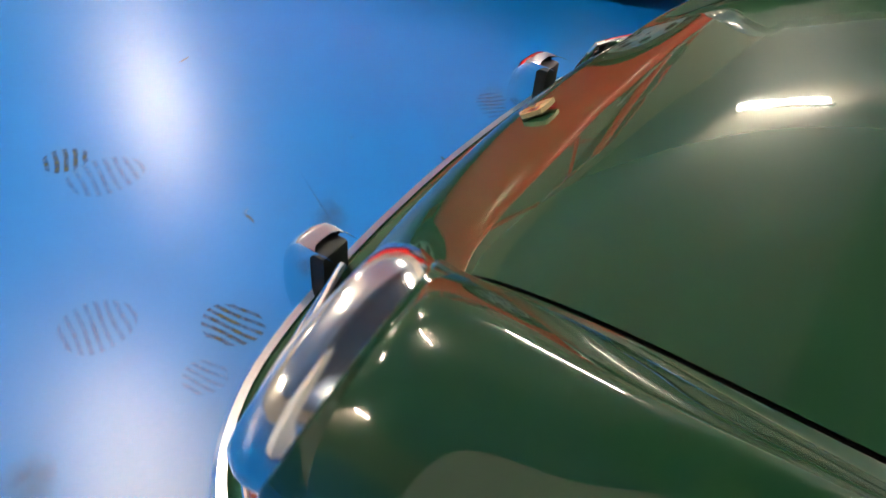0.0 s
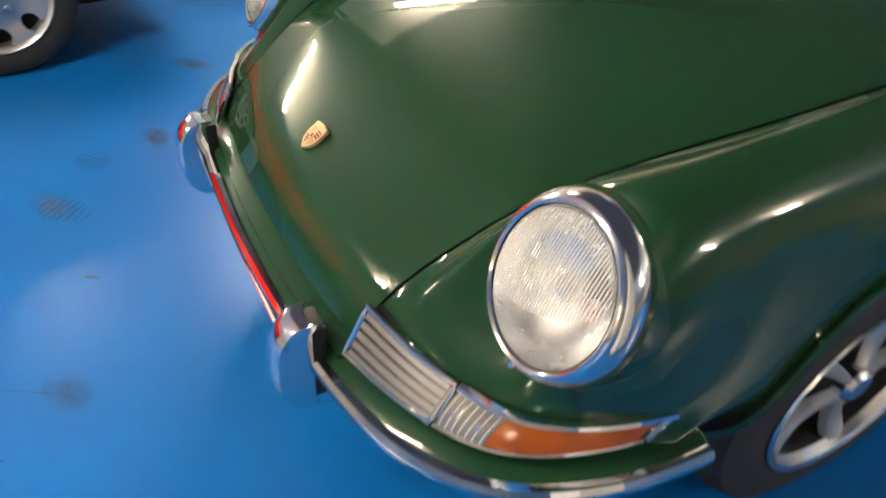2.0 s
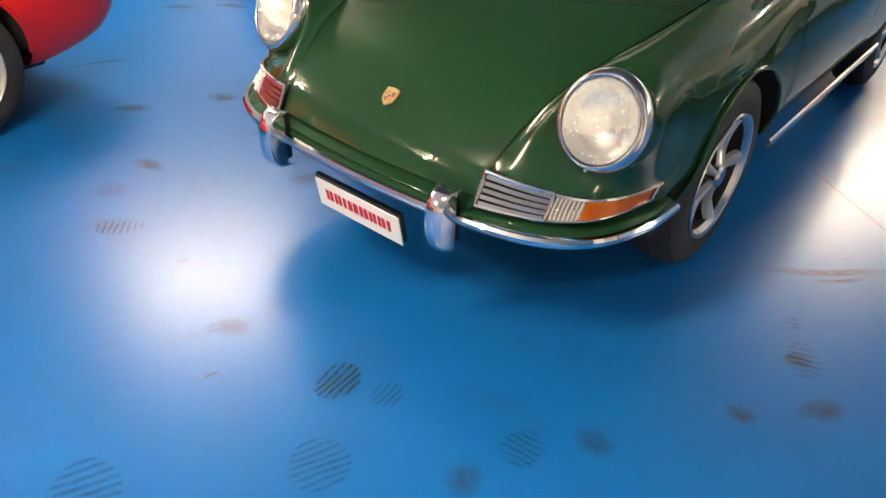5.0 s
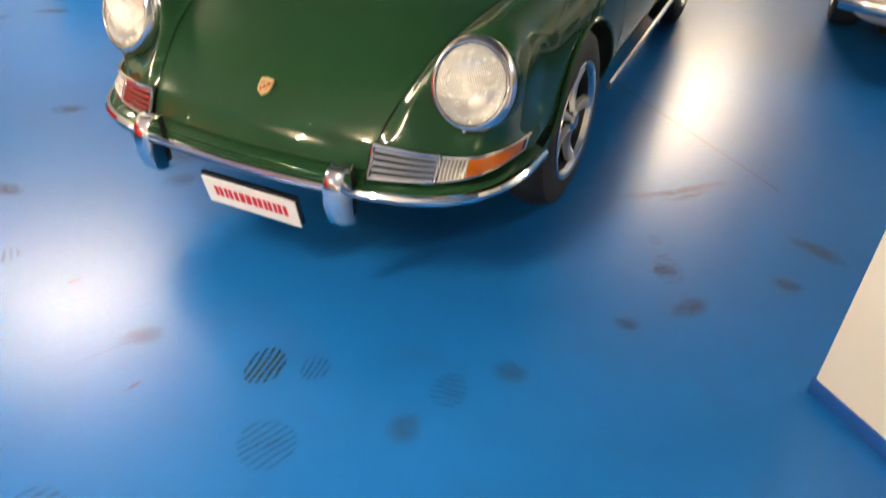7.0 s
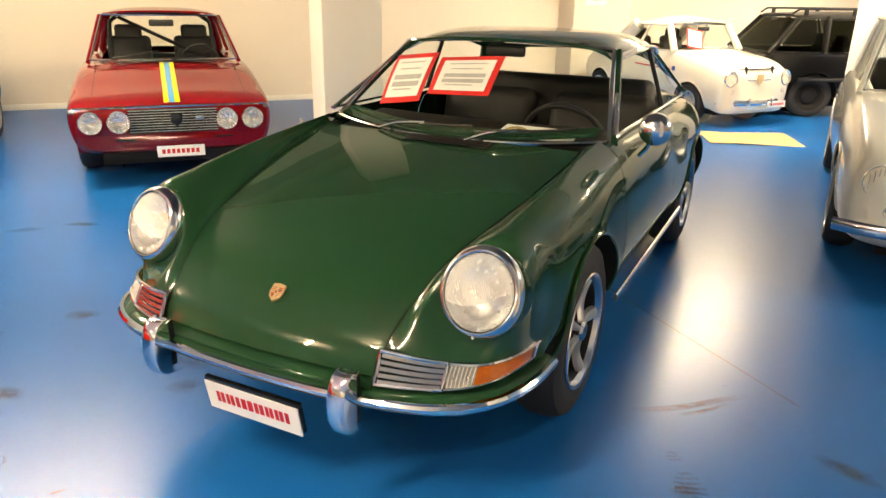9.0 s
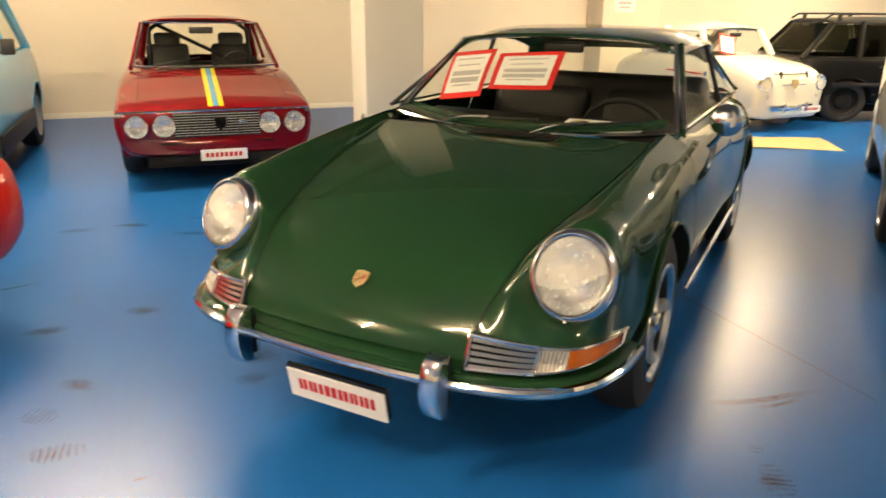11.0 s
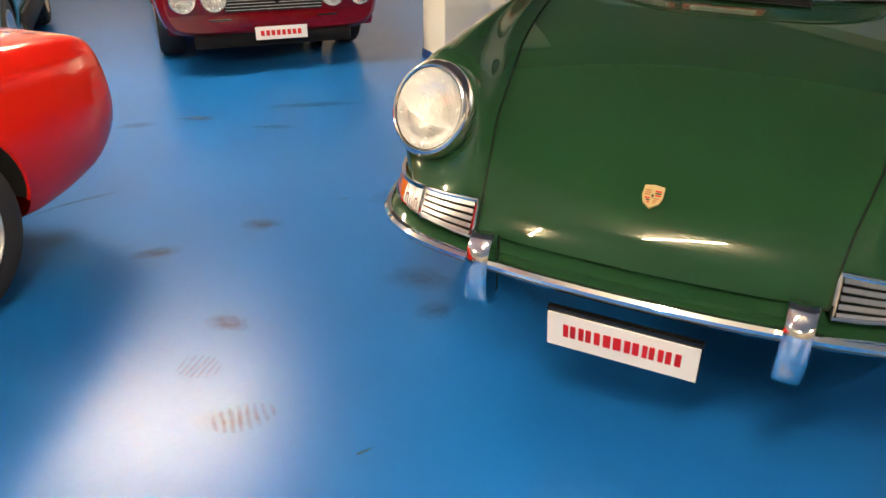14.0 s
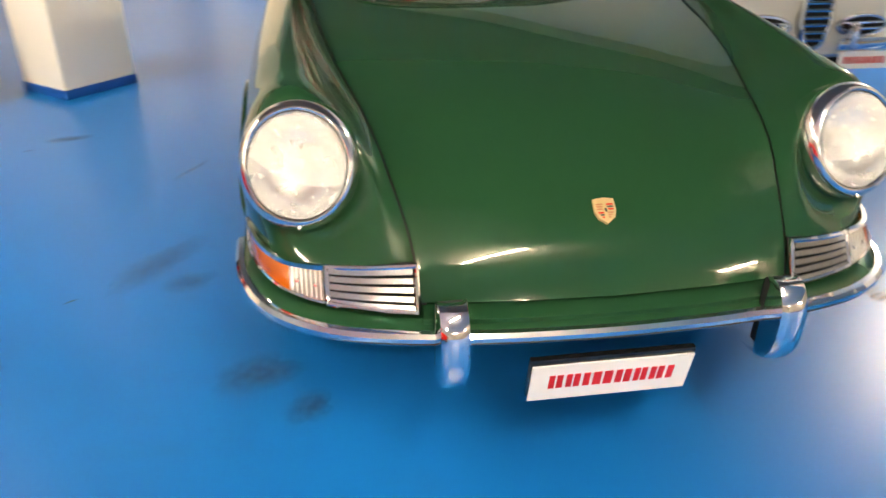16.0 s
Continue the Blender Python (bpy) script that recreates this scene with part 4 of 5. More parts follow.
# wipers
for x0, x1 in ((-0.34, 0.10), (0.10, 0.56)):
    a, b, c = screen(x0 / 0.655, -0.01) + Vector((0, -0.03, 0.012)), screen((x0 + 0.22) / 0.655, 0.10) + Vector((0, -0.03, 0.012)), screen(x1 / 0.655, 0.06) + Vector((0, -0.012, 0.008))
    wp = part("wiper_arm", sweep(smooth_path([a, a.lerp(b, 0.5) + Vector((0, -0.01, 0.012)), b], 8), ring(0.006, 6)), M_CHROME, car)
    part("wiper_blade", sweep([screen((x0 + 0.02 + 0.42 * k) / 0.655, 0.065 + 0.05 * k) + Vector((0, -0.01, 0.008)) for k in np.linspace(0, 1, 8)], ring(0.006, 6)), M_BLACK, wp)
# door mirror
m = facing(Vector((0.835, 1.42, 0.985)), Vector((0.2, -1, 0.1)))
mir = part("door_mirror", lathe([(0.060, -0.012), (0.063, 0.0), (0.055, 0.026), (0.033, 0.044), (0.0, 0.050)], 28, m), M_TRIM, car, "round chrome door mirror")
part("mirror_stalk", sweep([(0.775, 1.46, 0.87), (0.80, 1.45, 0.90), (0.83, 1.435, 0.955)], ring(0.009, 8), up=(0, 1, 0)), M_CHROME, mir)
part("washer_stub", lathe([(0.011, -0.03), (0.011, 0.008), (0.007, 0.018), (0.0, 0.020)], 14, Matrix.Translation((-0.655, 1.20, 0.905))), M_CHROME, car, "small chrome stub on the wing")
# cowl vent
part("cowl_vent", grid([[Vector((x, y, float(hood_z(y)) + 0.006 - 0.005 * (x / 0.28) ** 2)) for x in np.linspace(-0.145, 0.235, 14)] for y in (1.195, 1.22, 1.245, 1.285)]), M_BLACK, car, "black cowl vent slot")
for y in (1.215, 1.24, 1.265):
    part("vent_slat", sweep([(x, y, float(hood_z(y)) + 0.009 - 0.005 * (x / 0.28) ** 2) for x in np.linspace(-0.135, 0.225, 12)], ring(0.003, 5)), M_DARK, car)

# sale sheets behind the windscreen
def screen_sheet(tl, tr, br, bl, name, label):
    """A sheet between four (across, up) corners of the windscreen."""
    def pt(a, b, d):
        lo, hi = Vector(bl).lerp(Vector(br), a), Vector(tl).lerp(Vector(tr), a)
        q = lo.lerp(hi, b)
        return screen(q.x, q.y) + Vector((0, 0.024 - d, 0.0))
    rows = [[pt(a, b, 0) for a in np.linspace(0, 1, 8)] for b in np.linspace(0, 1, 6)]
    t = thing(name, CAR, label, "sale sheet", "sale sheets")
    part("red_border", thicken(grid(rows), 0.002), M_REDCARD, t)
    rows = [[pt(0.09 + 0.82 * a, 0.1 + 0.8 * b, 0.004) for a in np.linspace(0, 1, 8)] for b in np.linspace(0, 1, 6)]
    part("paper", grid(rows), M_PAPER, t)
    for k, (a0, a1, h) in enumerate(((0.2, 0.8, 0.03), (0.25, 0.75, 0.03), (0.18, 0.84, 0.10), (0.18, 0.84, 0.10), (0.25, 0.7, 0.03))):
        b = 0.82 - k * 0.14
        rows = [[pt(a, bb, 0.007) for a in np.linspace(a0, a1, 5)] for bb in (b - h, b)]
        part("print_bar", grid(rows), M_INK, t)
    return t


screen_sheet((-0.97, 0.77), (-0.53, 0.82), (-0.39, 0.29), (-0.72, 0.20), "sale_sheet", "red-bordered white sale sheet behind the windscreen")
screen_sheet((-0.46, 0.76), (0.12, 0.81), (0.14, 0.40), (-0.36, 0.37), "sale_sheet", "wide red-bordered sale sheet behind the windscreen")
part("dash_paper", box((0.16, 0.0, 0.0), (0.50, 0.16, 0.003), 0.0, pose(0, 1.45, 0.890, 8, 0, 0)), M_PAPER, car, "white paper lying on the dashboard")
part("dash_disc", lathe([(0.0, 0.006), (0.05, 0.006), (0.055, 0.0)], 24, pose(0.24, 1.50, 0.904, 12, 0, 0)), M_GOLD, car)


# ---- other cars ----
def car_pose(x, y, turn):
    """Front centre at x, y; at turn 0 the car faces -y and its tail lies towards +y."""
    return pose(x, y, 0, 0, 0, turn)


def shell(t, stations, material, arches, hole=None, n_y=70, arch_r=0.33, name="body"):
    """A car body lofted through stations (y, low half width, full half width, z low, z widest, edge half width, z edge, z centre)."""
    st = np.array(stations, float)
    fs = [curve1(st[:, 0], st[:, k]) for k in range(1, 8)]
    ys = np.linspace(st[0, 0], st[-1, 0], n_y)
    bm = bmesh.new()
    for side in (1, -1):
        rows = []
        for y in ys:
            wb, ww, zb, zm, we, ze, zc = [float(f(y)) for f in fs]
            k = [0, 1, 2, 3, 4, 5, 6, 7, 8]
            fx = curve1(k, [0, wb * 0.7, wb, (wb + ww * 3) / 4, ww, ww - (ww - we) * 0.25, we, we * 0.55, 0])
            fz = curve1(k, [zb, zb, zb + 0.03, (zb + zm) / 2, zm, zm + (ze - zm) * 0.65, ze, zc - (zc - ze) * 0.3, zc])
            rows.append([Vector((side * float(fx(a)), y, float(fz(a)))) for a in np.linspace(0, 8, 65)])
        add_grid(bm, rows)
    bmesh.ops.remove_doubles(bm, verts=bm.verts, dist=1e-4)
    for y0, end in ((ys[0], 0), (ys[-1], 1)):
        ring_v = [v for v in bm.verts if abs(v.co.y - y0) < 1e-6]
        c = Vector((0, 0, sum(v.co.z for v in ring_v) / len(ring_v)))
        ring_v.sort(key=lambda v: math.atan2(v.co.z - c.z, v.co.x))
        if len(ring_v) > 3:
            bm.faces.new(ring_v)
    if hole:
        y0, y1, w, z = hole
        dead = [f for f in bm.faces if y0 < f.calc_center_median().y < y1 and abs(f.calc_center_median().x) < w and f.calc_center_median().z > z]
        bmesh.ops.delete(bm, geom=dead, context="FACES")
    for cy, cz in arches:
        for side in (1, -1):
            arch_cut(bm, cy, cz, arch_r, side)
    bmesh.ops.recalc_face_normals(bm, faces=bm.faces)
    ob = part(name, bm, material, t)
    part("underbody", box((-0.48, ys[0] + 0.22, 0.13), (0.48, ys[-1] - 0.3, 0.30), 0.02), M_DARK, t)

    def wide(y, z):
        wb, ww, zb, zm, we, ze, zc = [float(f(y)) for f in fs]
        k = [0, 1, 2, 3, 4]
        fx = curve1(k, [wb, (wb + ww * 3) / 4, ww, ww - (ww - we) * 0.25, we])
        fz = curve1(k, [zb + 0.03, (zb + zm) / 2, zm, zm + (ze - zm) * 0.65, ze])
        a = np.linspace(0, 4, 50)
        return float(np.interp(z, fz(a), fx(a)))
    for cy, cz in arches:
        for side in (1, -1):
            w = float(fs[1](cy))
            pts = [Vector((side * wide(cy + arch_r * math.cos(a), cz + arch_r * math.sin(a)), cy + arch_r * math.cos(a), cz + arch_r * math.sin(a))) for a in np.linspace(0.0, math.pi, 30)]
            part("arch_lip", sweep(pts, ring(0.009, 6), up=(1, 0, 0)), material, t)
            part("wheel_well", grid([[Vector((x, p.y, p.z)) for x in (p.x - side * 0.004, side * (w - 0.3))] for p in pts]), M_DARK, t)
    return ob


def greenhouse(t, material, y0, y1, y2, y3, wb, wt, zb, zt, trim=None, bow=0.10, post=0.5, interior=True, glass=None, dome=0.035, fat=1.0):
    """Windscreen, roof, posts and windows: base from y0 to y3, roof from y1 to y2."""
    glass = glass or M_GLASS
    trim = trim or M_TRIM

    def front(f, s):
        return Vector((f * (wb + (wt - wb) * s), y0 + bow * f * f + (y1 - y0 + bow * 0.2 * f * f) * s - bow * f * f * s, zb + (zt - 0.02 - zb) * s))

    def back(f, s):
        return Vector((f * (wb + (wt - wb) * s) * 0.96, y3 - bow * f * f * (1 - s) + (y2 - y3) * s, zb + (zt - 0.02 - zb) * s))

    def flank(k, s, side):
        ya, yb = front(1, s).y + 0.03, back(1, s).y - 0.03
        return Vector((side * (wb + 0.012 + (wt - wb) * s), ya + (yb - ya) * k, zb + (zt - 0.035 - zb) * s))

    part("windscreen", thicken(grid([[front(f, s) for f in np.linspace(-0.97, 0.97, 17)] for s in np.linspace(0.03, 0.96, 7)]), 0.004), glass, t)
    part("rear_window", thicken(grid([[back(f, s) for f in np.linspace(-0.95, 0.95, 13)] for s in np.linspace(0.08, 0.94, 6)]), 0.004), glass, t)
    loop = [front(f, 0) for f in np.linspace(-1, 1, 15)] + [front(1, s) for s in np.linspace(0, 1, 7)[1:]] + [front(f, 1) for f in np.linspace(1, -1, 15)[1:]] + [front(-1, s) for s in np.linspace(1, 0, 7)[1:-1]]
    part("windscreen_trim", sweep(loop, ring(0.009, 6), up=(0, -0.6, 0.8), closed=True), trim, t)
    rows = []
    for y in np.linspace(y1 - 0.02, y2 + 0.02, 14):
        k = (y - y1) / (y2 - y1)
        crown = dome * math.sin(math.pi * min(1, max(0, k))) + 0.014
        ends = bow * 0.45 * max(0.0, 1 - k * 3) - bow * 0.25 * max(0.0, 1 - (1 - k) * 3)
        rows.append([Vector((f * (wt + 0.034), y + ends * f * f, zt + 0.008 + crown * (1 - f * f) - 0.040 * abs(f) ** 6)) for f in np.linspace(-1, 1, 21)])
    part("roof", thicken(grid(rows), 0.015), material, t)
    for side in (1, -1):
        for nm, pts in (("a_pillar", [front(side, s) + Vector((side * 0.012, 0.015, 0)) for s in np.linspace(-0.05, 0.97, 6)]), ("c_pillar", [back(side, s) + Vector((side * 0.004, -0.03, 0)) for s in np.linspace(-0.05, 0.93, 6)])):
            part(nm, sweep(pts, ring((0.022 if nm[0] == "a" else 0.045) * fat, 8), up=(side, 0, 0.2)), material, t)
        for a, b in ((0.03, post - 0.02), (post + 0.02, 0.95)):
            part("side_window", thicken(grid([[flank(a + (b - a) * k, s, side) for k in np.linspace(0, 1, 6)] for s in np.linspace(0.04, 0.94, 5)]), 0.004), glass, t)
        part("b_pillar", sweep([flank(post, s, side) for s in np.linspace(0, 1, 5)], ring(0.02, 6), up=(side, 0, 0.2)), material, t)
        part("drip_rail", sweep([flank(k, 0.985, side) + Vector((side * 0.018, 0, 0)) for k in np.linspace(0, 1, 8)], ring(0.009, 6)), trim, t)
    if interior:
        part("dashboard", box((-wb + 0.06, y0 + 0.12, zb - 0.25), (wb - 0.06, y0 + 0.42, zb - 0.01), 0.05), M_LEATHER, t)
        part("cabin_floor", box((-wb + 0.04, y0 + 0.1, 0.28), (wb - 0.04, y3 - 0.1, 0.34), 0.01), M_DARK, t)
        for sx in (-0.32, 0.32):
            seat = part("seat", box((sx - 0.22, y0 + 0.75, 0.34), (sx + 0.22, y0 + 1.2, 0.52), 0.05, seg=3), M_LEATHER, t)
            part("backrest", box((sx - 0.21, -0.06, 0.0), (sx + 0.21, 0.06, zb - 0.27), 0.05, Matrix.Translation((0, y0 + 1.2, 0.42)) @ pose(0, 0, 0, -12, 0, 0), 3), M_LEATHER, seat)
            part("headrest", box((sx - 0.13, y0 + 1.27, zb + 0.05), (sx + 0.13, y0 + 1.36, zb + 0.25), 0.04, seg=3), M_LEATHER, seat)
        part("rear_seat", box((-wb + 0.1, y3 - 0.55, 0.34), (wb - 0.1, y3 - 0.3, zb - 0.05), 0.06, seg=3), M_LEATHER, t)
        part("rear_view_mirror", box((-0.11, y1 - 0.06, zt - 0.12), (0.11, y1 - 0.04, zt - 0.06), 0.012), M_BLACK, t)
    return front


def wheel(t, x, y, r, side, style="plain", rim=None):
    w = new("wheel")
    w.parent = t
    w.matrix_basis = Matrix.Translation((x, y, r)) @ pose(0, 0, 0, 0, 90 * side, 0)
    k = r / 0.3
    part("tyre", lathe([(0.195 * k, -0.165), (0.21 * k, -0.17), (0.265 * k, -0.172), (0.29 * k, -0.155), (0.3 * k, -0.12), (0.3 * k, -0.05), (0.29 * k, -0.014), (0.265 * k, 0.002), (0.21 * k, 0.0), (0.195 * k, -0.01)], 48), M_RUBBER, w)
    if style == "slots":
        part("rim", lathe([(0.198 * k, -0.006), (0.206 * k, 0.004), (0.200 * k, 0.008), (0.190 * k, 0.0), (0.184 * k, -0.02), (0.182 * k, -0.10)], 56), M_GREYALU, w, "silver alloy rim")
        part("backing", lathe([(0.0, -0.055), (0.183 * k, -0.055)], 32), M_DARK, w)
        # one face with eight oval openings
        bm = bmesh.new()
        n_a, n_r = 96, 14
        rs = np.linspace(0.035, 0.187, n_r) * k
        rows = [[Vector((q * math.cos(2 * math.pi * j / n_a), q * math.sin(2 * math.pi * j / n_a), -0.008 - 0.03 * math.sin(math.pi * min(1, (q / k - 0.035) / 0.15)) ** 2 * 0.5)) for j in range(n_a)] for q in rs]
        add_grid(bm, rows, close_v=True)
        dead = []
        for v in bm.verts:
            q, a = math.hypot(v.co.x, v.co.y) / k, math.atan2(v.co.y, v.co.x)
            da = (a + math.pi / 8) % (math.pi / 4) - math.pi / 8
            if ((q - 0.150) / 0.030) ** 2 + (da * q / 0.030) ** 2 < 1:
                dead.append(v)
        rim_v = {n for v in dead for f in v.link_faces for n in f.verts} - set(dead)
        bmesh.ops.delete(bm, geom=dead, context="VERTS")
        for v in rim_v:
            q, a = math.hypot(v.co.x, v.co.y) / k, math.atan2(v.co.y, v.co.x)
            da = (a + math.pi / 8) % (math.pi / 4) - math.pi / 8
            d = Vector((q - 0.150, da * q)).normalized() * 0.031
            q2, a2 = 0.150 + d.x, a - da + d.y / 0.150
            v.co.x, v.co.y = q2 * k * math.cos(a2), q2 * k * math.sin(a2)
        part("wheel_face", thicken(bm, 0.012), M_GREYALU, w, "silver wheel face with round openings")
        part("centre_cap", lathe([(0.034 * k, -0.02), (0.034 * k, 0.0), (0.028 * k, 0.006), (0.0, 0.007)], 24), M_GREYALU, w)
        for j in range(4):
            a = math.pi / 4 + j * math.pi / 2
            part("wheel_bolt", lathe([(0.013, -0.02), (0.013, -0.001), (0.009, 0.003), (0.006, -0.004), (0.0, -0.004)], 12, Matrix.Translation((0.062 * math.cos(a), 0.062 * math.sin(a), 0))), M_ALU, w)
    else:
        part("rim", lathe([(0.198 * k, -0.008), (0.2 * k, 0.004), (0.188 * k, 0.0), (0.175 * k, -0.03), (0.12 * k, -0.045), (0.1 * k, -0.02), (0.05 * k, -0.01), (0.0, -0.004)], 40), rim or M_GREYALU, w)
        for j in range(8):
            a = j * math.pi / 4
            part("rim_slot", box((-0.016, -0.009, -0.002), (0.016, 0.009, 0.004), 0.004, Matrix.Translation((0.148 * k * math.cos(a), 0.148 * k * math.sin(a), -0.036)) @ Matrix.Rotation(a + math.pi / 2, 4, "Z")), M_DARK, w)
    return w


def round_lamp(t, p, r, n=(0, -1, 0.05), name="headlamp", rim=None):
    m = facing(Vector(p), Vector(n))
    lamp = part(name, lathe([(r * 1.10, -0.05), (r * 1.12, 0.0), (r * 1.04, 0.010), (r * 0.97, 0.004), (r * 0.95, 0.0)], 36, m), rim or M_CHROME, t)
    part("lens", lathe([(r * 0.95, 0.002), (r * 0.7, 0.012), (r * 0.35, 0.018), (0.0, 0.02)], 32, m), M_LENS, lamp)
    for k in range(7):
        x = (k - 3) * r * 0.24
        h = math.sqrt(max(0, (0.85 * r) ** 2 - x * x))
        part("lens_rib", sweep([m @ Vector((x, y, 0.020 - (x * x + y * y) / r / r * 0.017)) for y in np.linspace(-h, h, 5)], ring(r * 0.025, 5)), M_RIB, lamp)
    part("reflector", lathe([(r * 0.95, -0.002), (r * 0.7, -0.025), (r * 0.35, -0.038), (0.0, -0.042)], 32, m), M_REFL, lamp)
    return lamp


def dealer_plate(t, y, z, w=0.36, h=0.105, x=0.0, tilt=0.08):
    m = facing(Vector((x, y, z)), Vector((0, -1, tilt)))
    p = part("plate", box((-w / 2, -h / 2, -0.006), (w / 2, h / 2, 0.0), 0.0, m), M_WHITE, t, "white dealer plate with block lettering")
    for k in range(8):
        a = -w * 0.40 + k * w * 0.102
        part("letter_block", plate_poly([(a, -h * 0.2), (a + w * 0.07, -h * 0.2), (a + w * 0.07, h * 0.2), (a, h * 0.2)], 0.0, 0.0012, m), M_REDINK, p)
    return p


# maroon coupe with the striped bonnet
cm = thing("coupe", car_pose(-3.10, 2.55, 50), "maroon classic coupe with four headlamps and a striped bonnet", "car")
shell(cm, [(0.00, 0.63, 0.70, 0.28, 0.50, 0.695, 0.600, 0.622), (0.05, 0.66, 0.74, 0.25, 0.50, 0.715, 0.620, 0.650), (0.4, 0.68, 0.76, 0.22, 0.52, 0.71, 0.685, 0.722),
           (1.15, 0.68, 0.765, 0.20, 0.55, 0.68, 0.80, 0.845), (2.6, 0.68, 0.765, 0.20, 0.56, 0.67, 0.83, 0.86), (3.3, 0.66, 0.75, 0.26, 0.56, 0.65, 0.80, 0.83), (3.86, 0.60, 0.68, 0.36, 0.58, 0.60, 0.73, 0.76)],
      M_MAROON, [(0.78, 0.285), (3.11, 0.285)], hole=(1.25, 2.85, 0.56, 0.74), n_y=100)
fr = greenhouse(cm, M_MAROON, 1.10, 1.70, 2.40, 3.0, 0.622, 0.515, 0.850, 1.235, bow=0.12, post=0.62, dome=0.025, fat=0.9)
for y in (0.78, 3.11):
    for s in (1, -1):
        wheel(cm, s * 0.75, y, 0.285, s)
part("nose_panel", box((-0.685, 0.0, -0.205), (0.685, 0.03, 0.0), 0.012, pose(0, -0.012, 0.600)), M_MAROON, cm)
part("grille", box((-0.325, -0.006, -0.195), (0.325, 0.002, -0.012), 0.003, pose(0, -0.012, 0.600)), M_DARK, cm, "black grille between the lamps")
part("nose_trim", sweep([(x, -0.014, 0.606) for x in np.linspace(-0.70, 0.70, 10)], ring(0.008, 6)), M_TRIM, cm, "chrome strip on the bonnet edge")
for k in range(9):
    part("grille_bar", sweep([(x, -0.019, 0.418 + k * 0.020) for x in (-0.32, 0, 0.32)], ring(0.0024, 6)), M_INK, cm)
part("grille_emblem", plate_poly([(-0.045, 0.045), (0.045, 0.045), (0.04, -0.02), (0, -0.055), (-0.04, -0.02)], 0.0, 0.008, facing(Vector((0.02, -0.022, 0.505)), Vector((0, -1, 0)))), M_BLACKP, cm)
part("grille_script", box((0.16, -0.028, 0.50), (0.22, -0.02, 0.528), 0.003), M_ALU, cm)
for s in (1, -1):
    for x in (0.392, 0.585):
        round_lamp(cm, (s * x, -0.058, 0.500), 0.076)
    part("corner_lamp", box((s * 0.695 - 0.03, -0.008, 0.568), (s * 0.695 + 0.03, 0.03, 0.597), 0.008), M_CLEARLENS, cm)
    part("air_slot", box((s * 0.36 - 0.07, -0.017, 0.352), (s * 0.36 + 0.07, -0.005, 0.364), 0.003), M_DARK, cm)
part("lower_panel", sweep([(x, 0.035 + 0.06 * (abs(x) / 0.7) ** 3, 0) for x in np.linspace(-0.69, 0.69, 17)], [(-0.05, 0.395), (0.035, 0.395), (0.050, 0.37), (0.045, 0.31), (0.02, 0.265), (-0.05, 0.255)]), M_MAROON, cm)
part("chin", box((-0.54, 0.05, 0.16), (0.54, 0.10, 0.26), 0.02), M_DARK, cm)
dealer_plate(cm, -0.034, 0.262, 0.35, 0.085, 0.03)
zf = curve1([0.0, 0.05, 0.4, 1.15, 2.6, 3.3, 3.86], [0.622, 0.650, 0.722, 0.845, 0.86, 0.83, 0.76])
for x0, x1, mm in ((-0.058, -0.021, M_YELLOW), (-0.020, 0.020, M_SKY), (0.021, 0.058, M_YELLOW)):
    part("bonnet_stripe", grid([[Vector((x, y, float(zf(y)) + 0.004)) for x in (x0, x1)] for y in np.linspace(0.01, 1.06, 28)]), mm, cm, "yellow and light blue bonnet stripe")
part("cowl_vent", box((-0.42, 1.02, 0.842), (0.42, 1.09, 0.852), 0.003), M_BLACK, cm)
for s in (1, -1):
    part("bonnet_gap", grid([[Vector((s * x, y, float(zf(y)) - 0.019)) for x in (0.566, 0.571)] for y in np.linspace(0.02, 1.05, 12)]), M_DARK, cm)
for x0 in (-0.45, 0.05):
    part("wiper", sweep([fr((x0 + k * 0.4) / 0.622, 0.02 + 0.16 * k) + Vector((0, -0.02, 0.01)) for k in np.linspace(0, 1, 5)], ring(0.006, 6)), M_BLACK, cm)
part("roll_bar", sweep(smooth_path([(-0.5, 2.3, 0.60), (-0.48, 2.3, 1.12), (-0.3, 2.3, 1.22), (0.3, 2.3, 1.22), (0.48, 2.3, 1.12), (0.5, 2.3, 0.60)], 20), ring(0.02, 8), up=(0, 1, 0)), M_BLACK, cm, "black roll cage hoop")
part("roll_brace", sweep([(-0.40, 2.26, 1.18), (0.45, 2.26, 0.75)], ring(0.018, 8), up=(0, 1, 0)), M_BLACK, cm)
part("steering_wheel", sweep([facing(Vector((0.32, 1.62, 0.80)), Vector((0, 0.9, 0.42))) @ Vector((0.17 * math.cos(a), 0.17 * math.sin(a), 0)) for a in np.linspace(0, 2 * math.pi, 30)[:-1]], ring(0.012, 6), up=(0, 0.9, 0.42), closed=True), M_BLACK, cm)

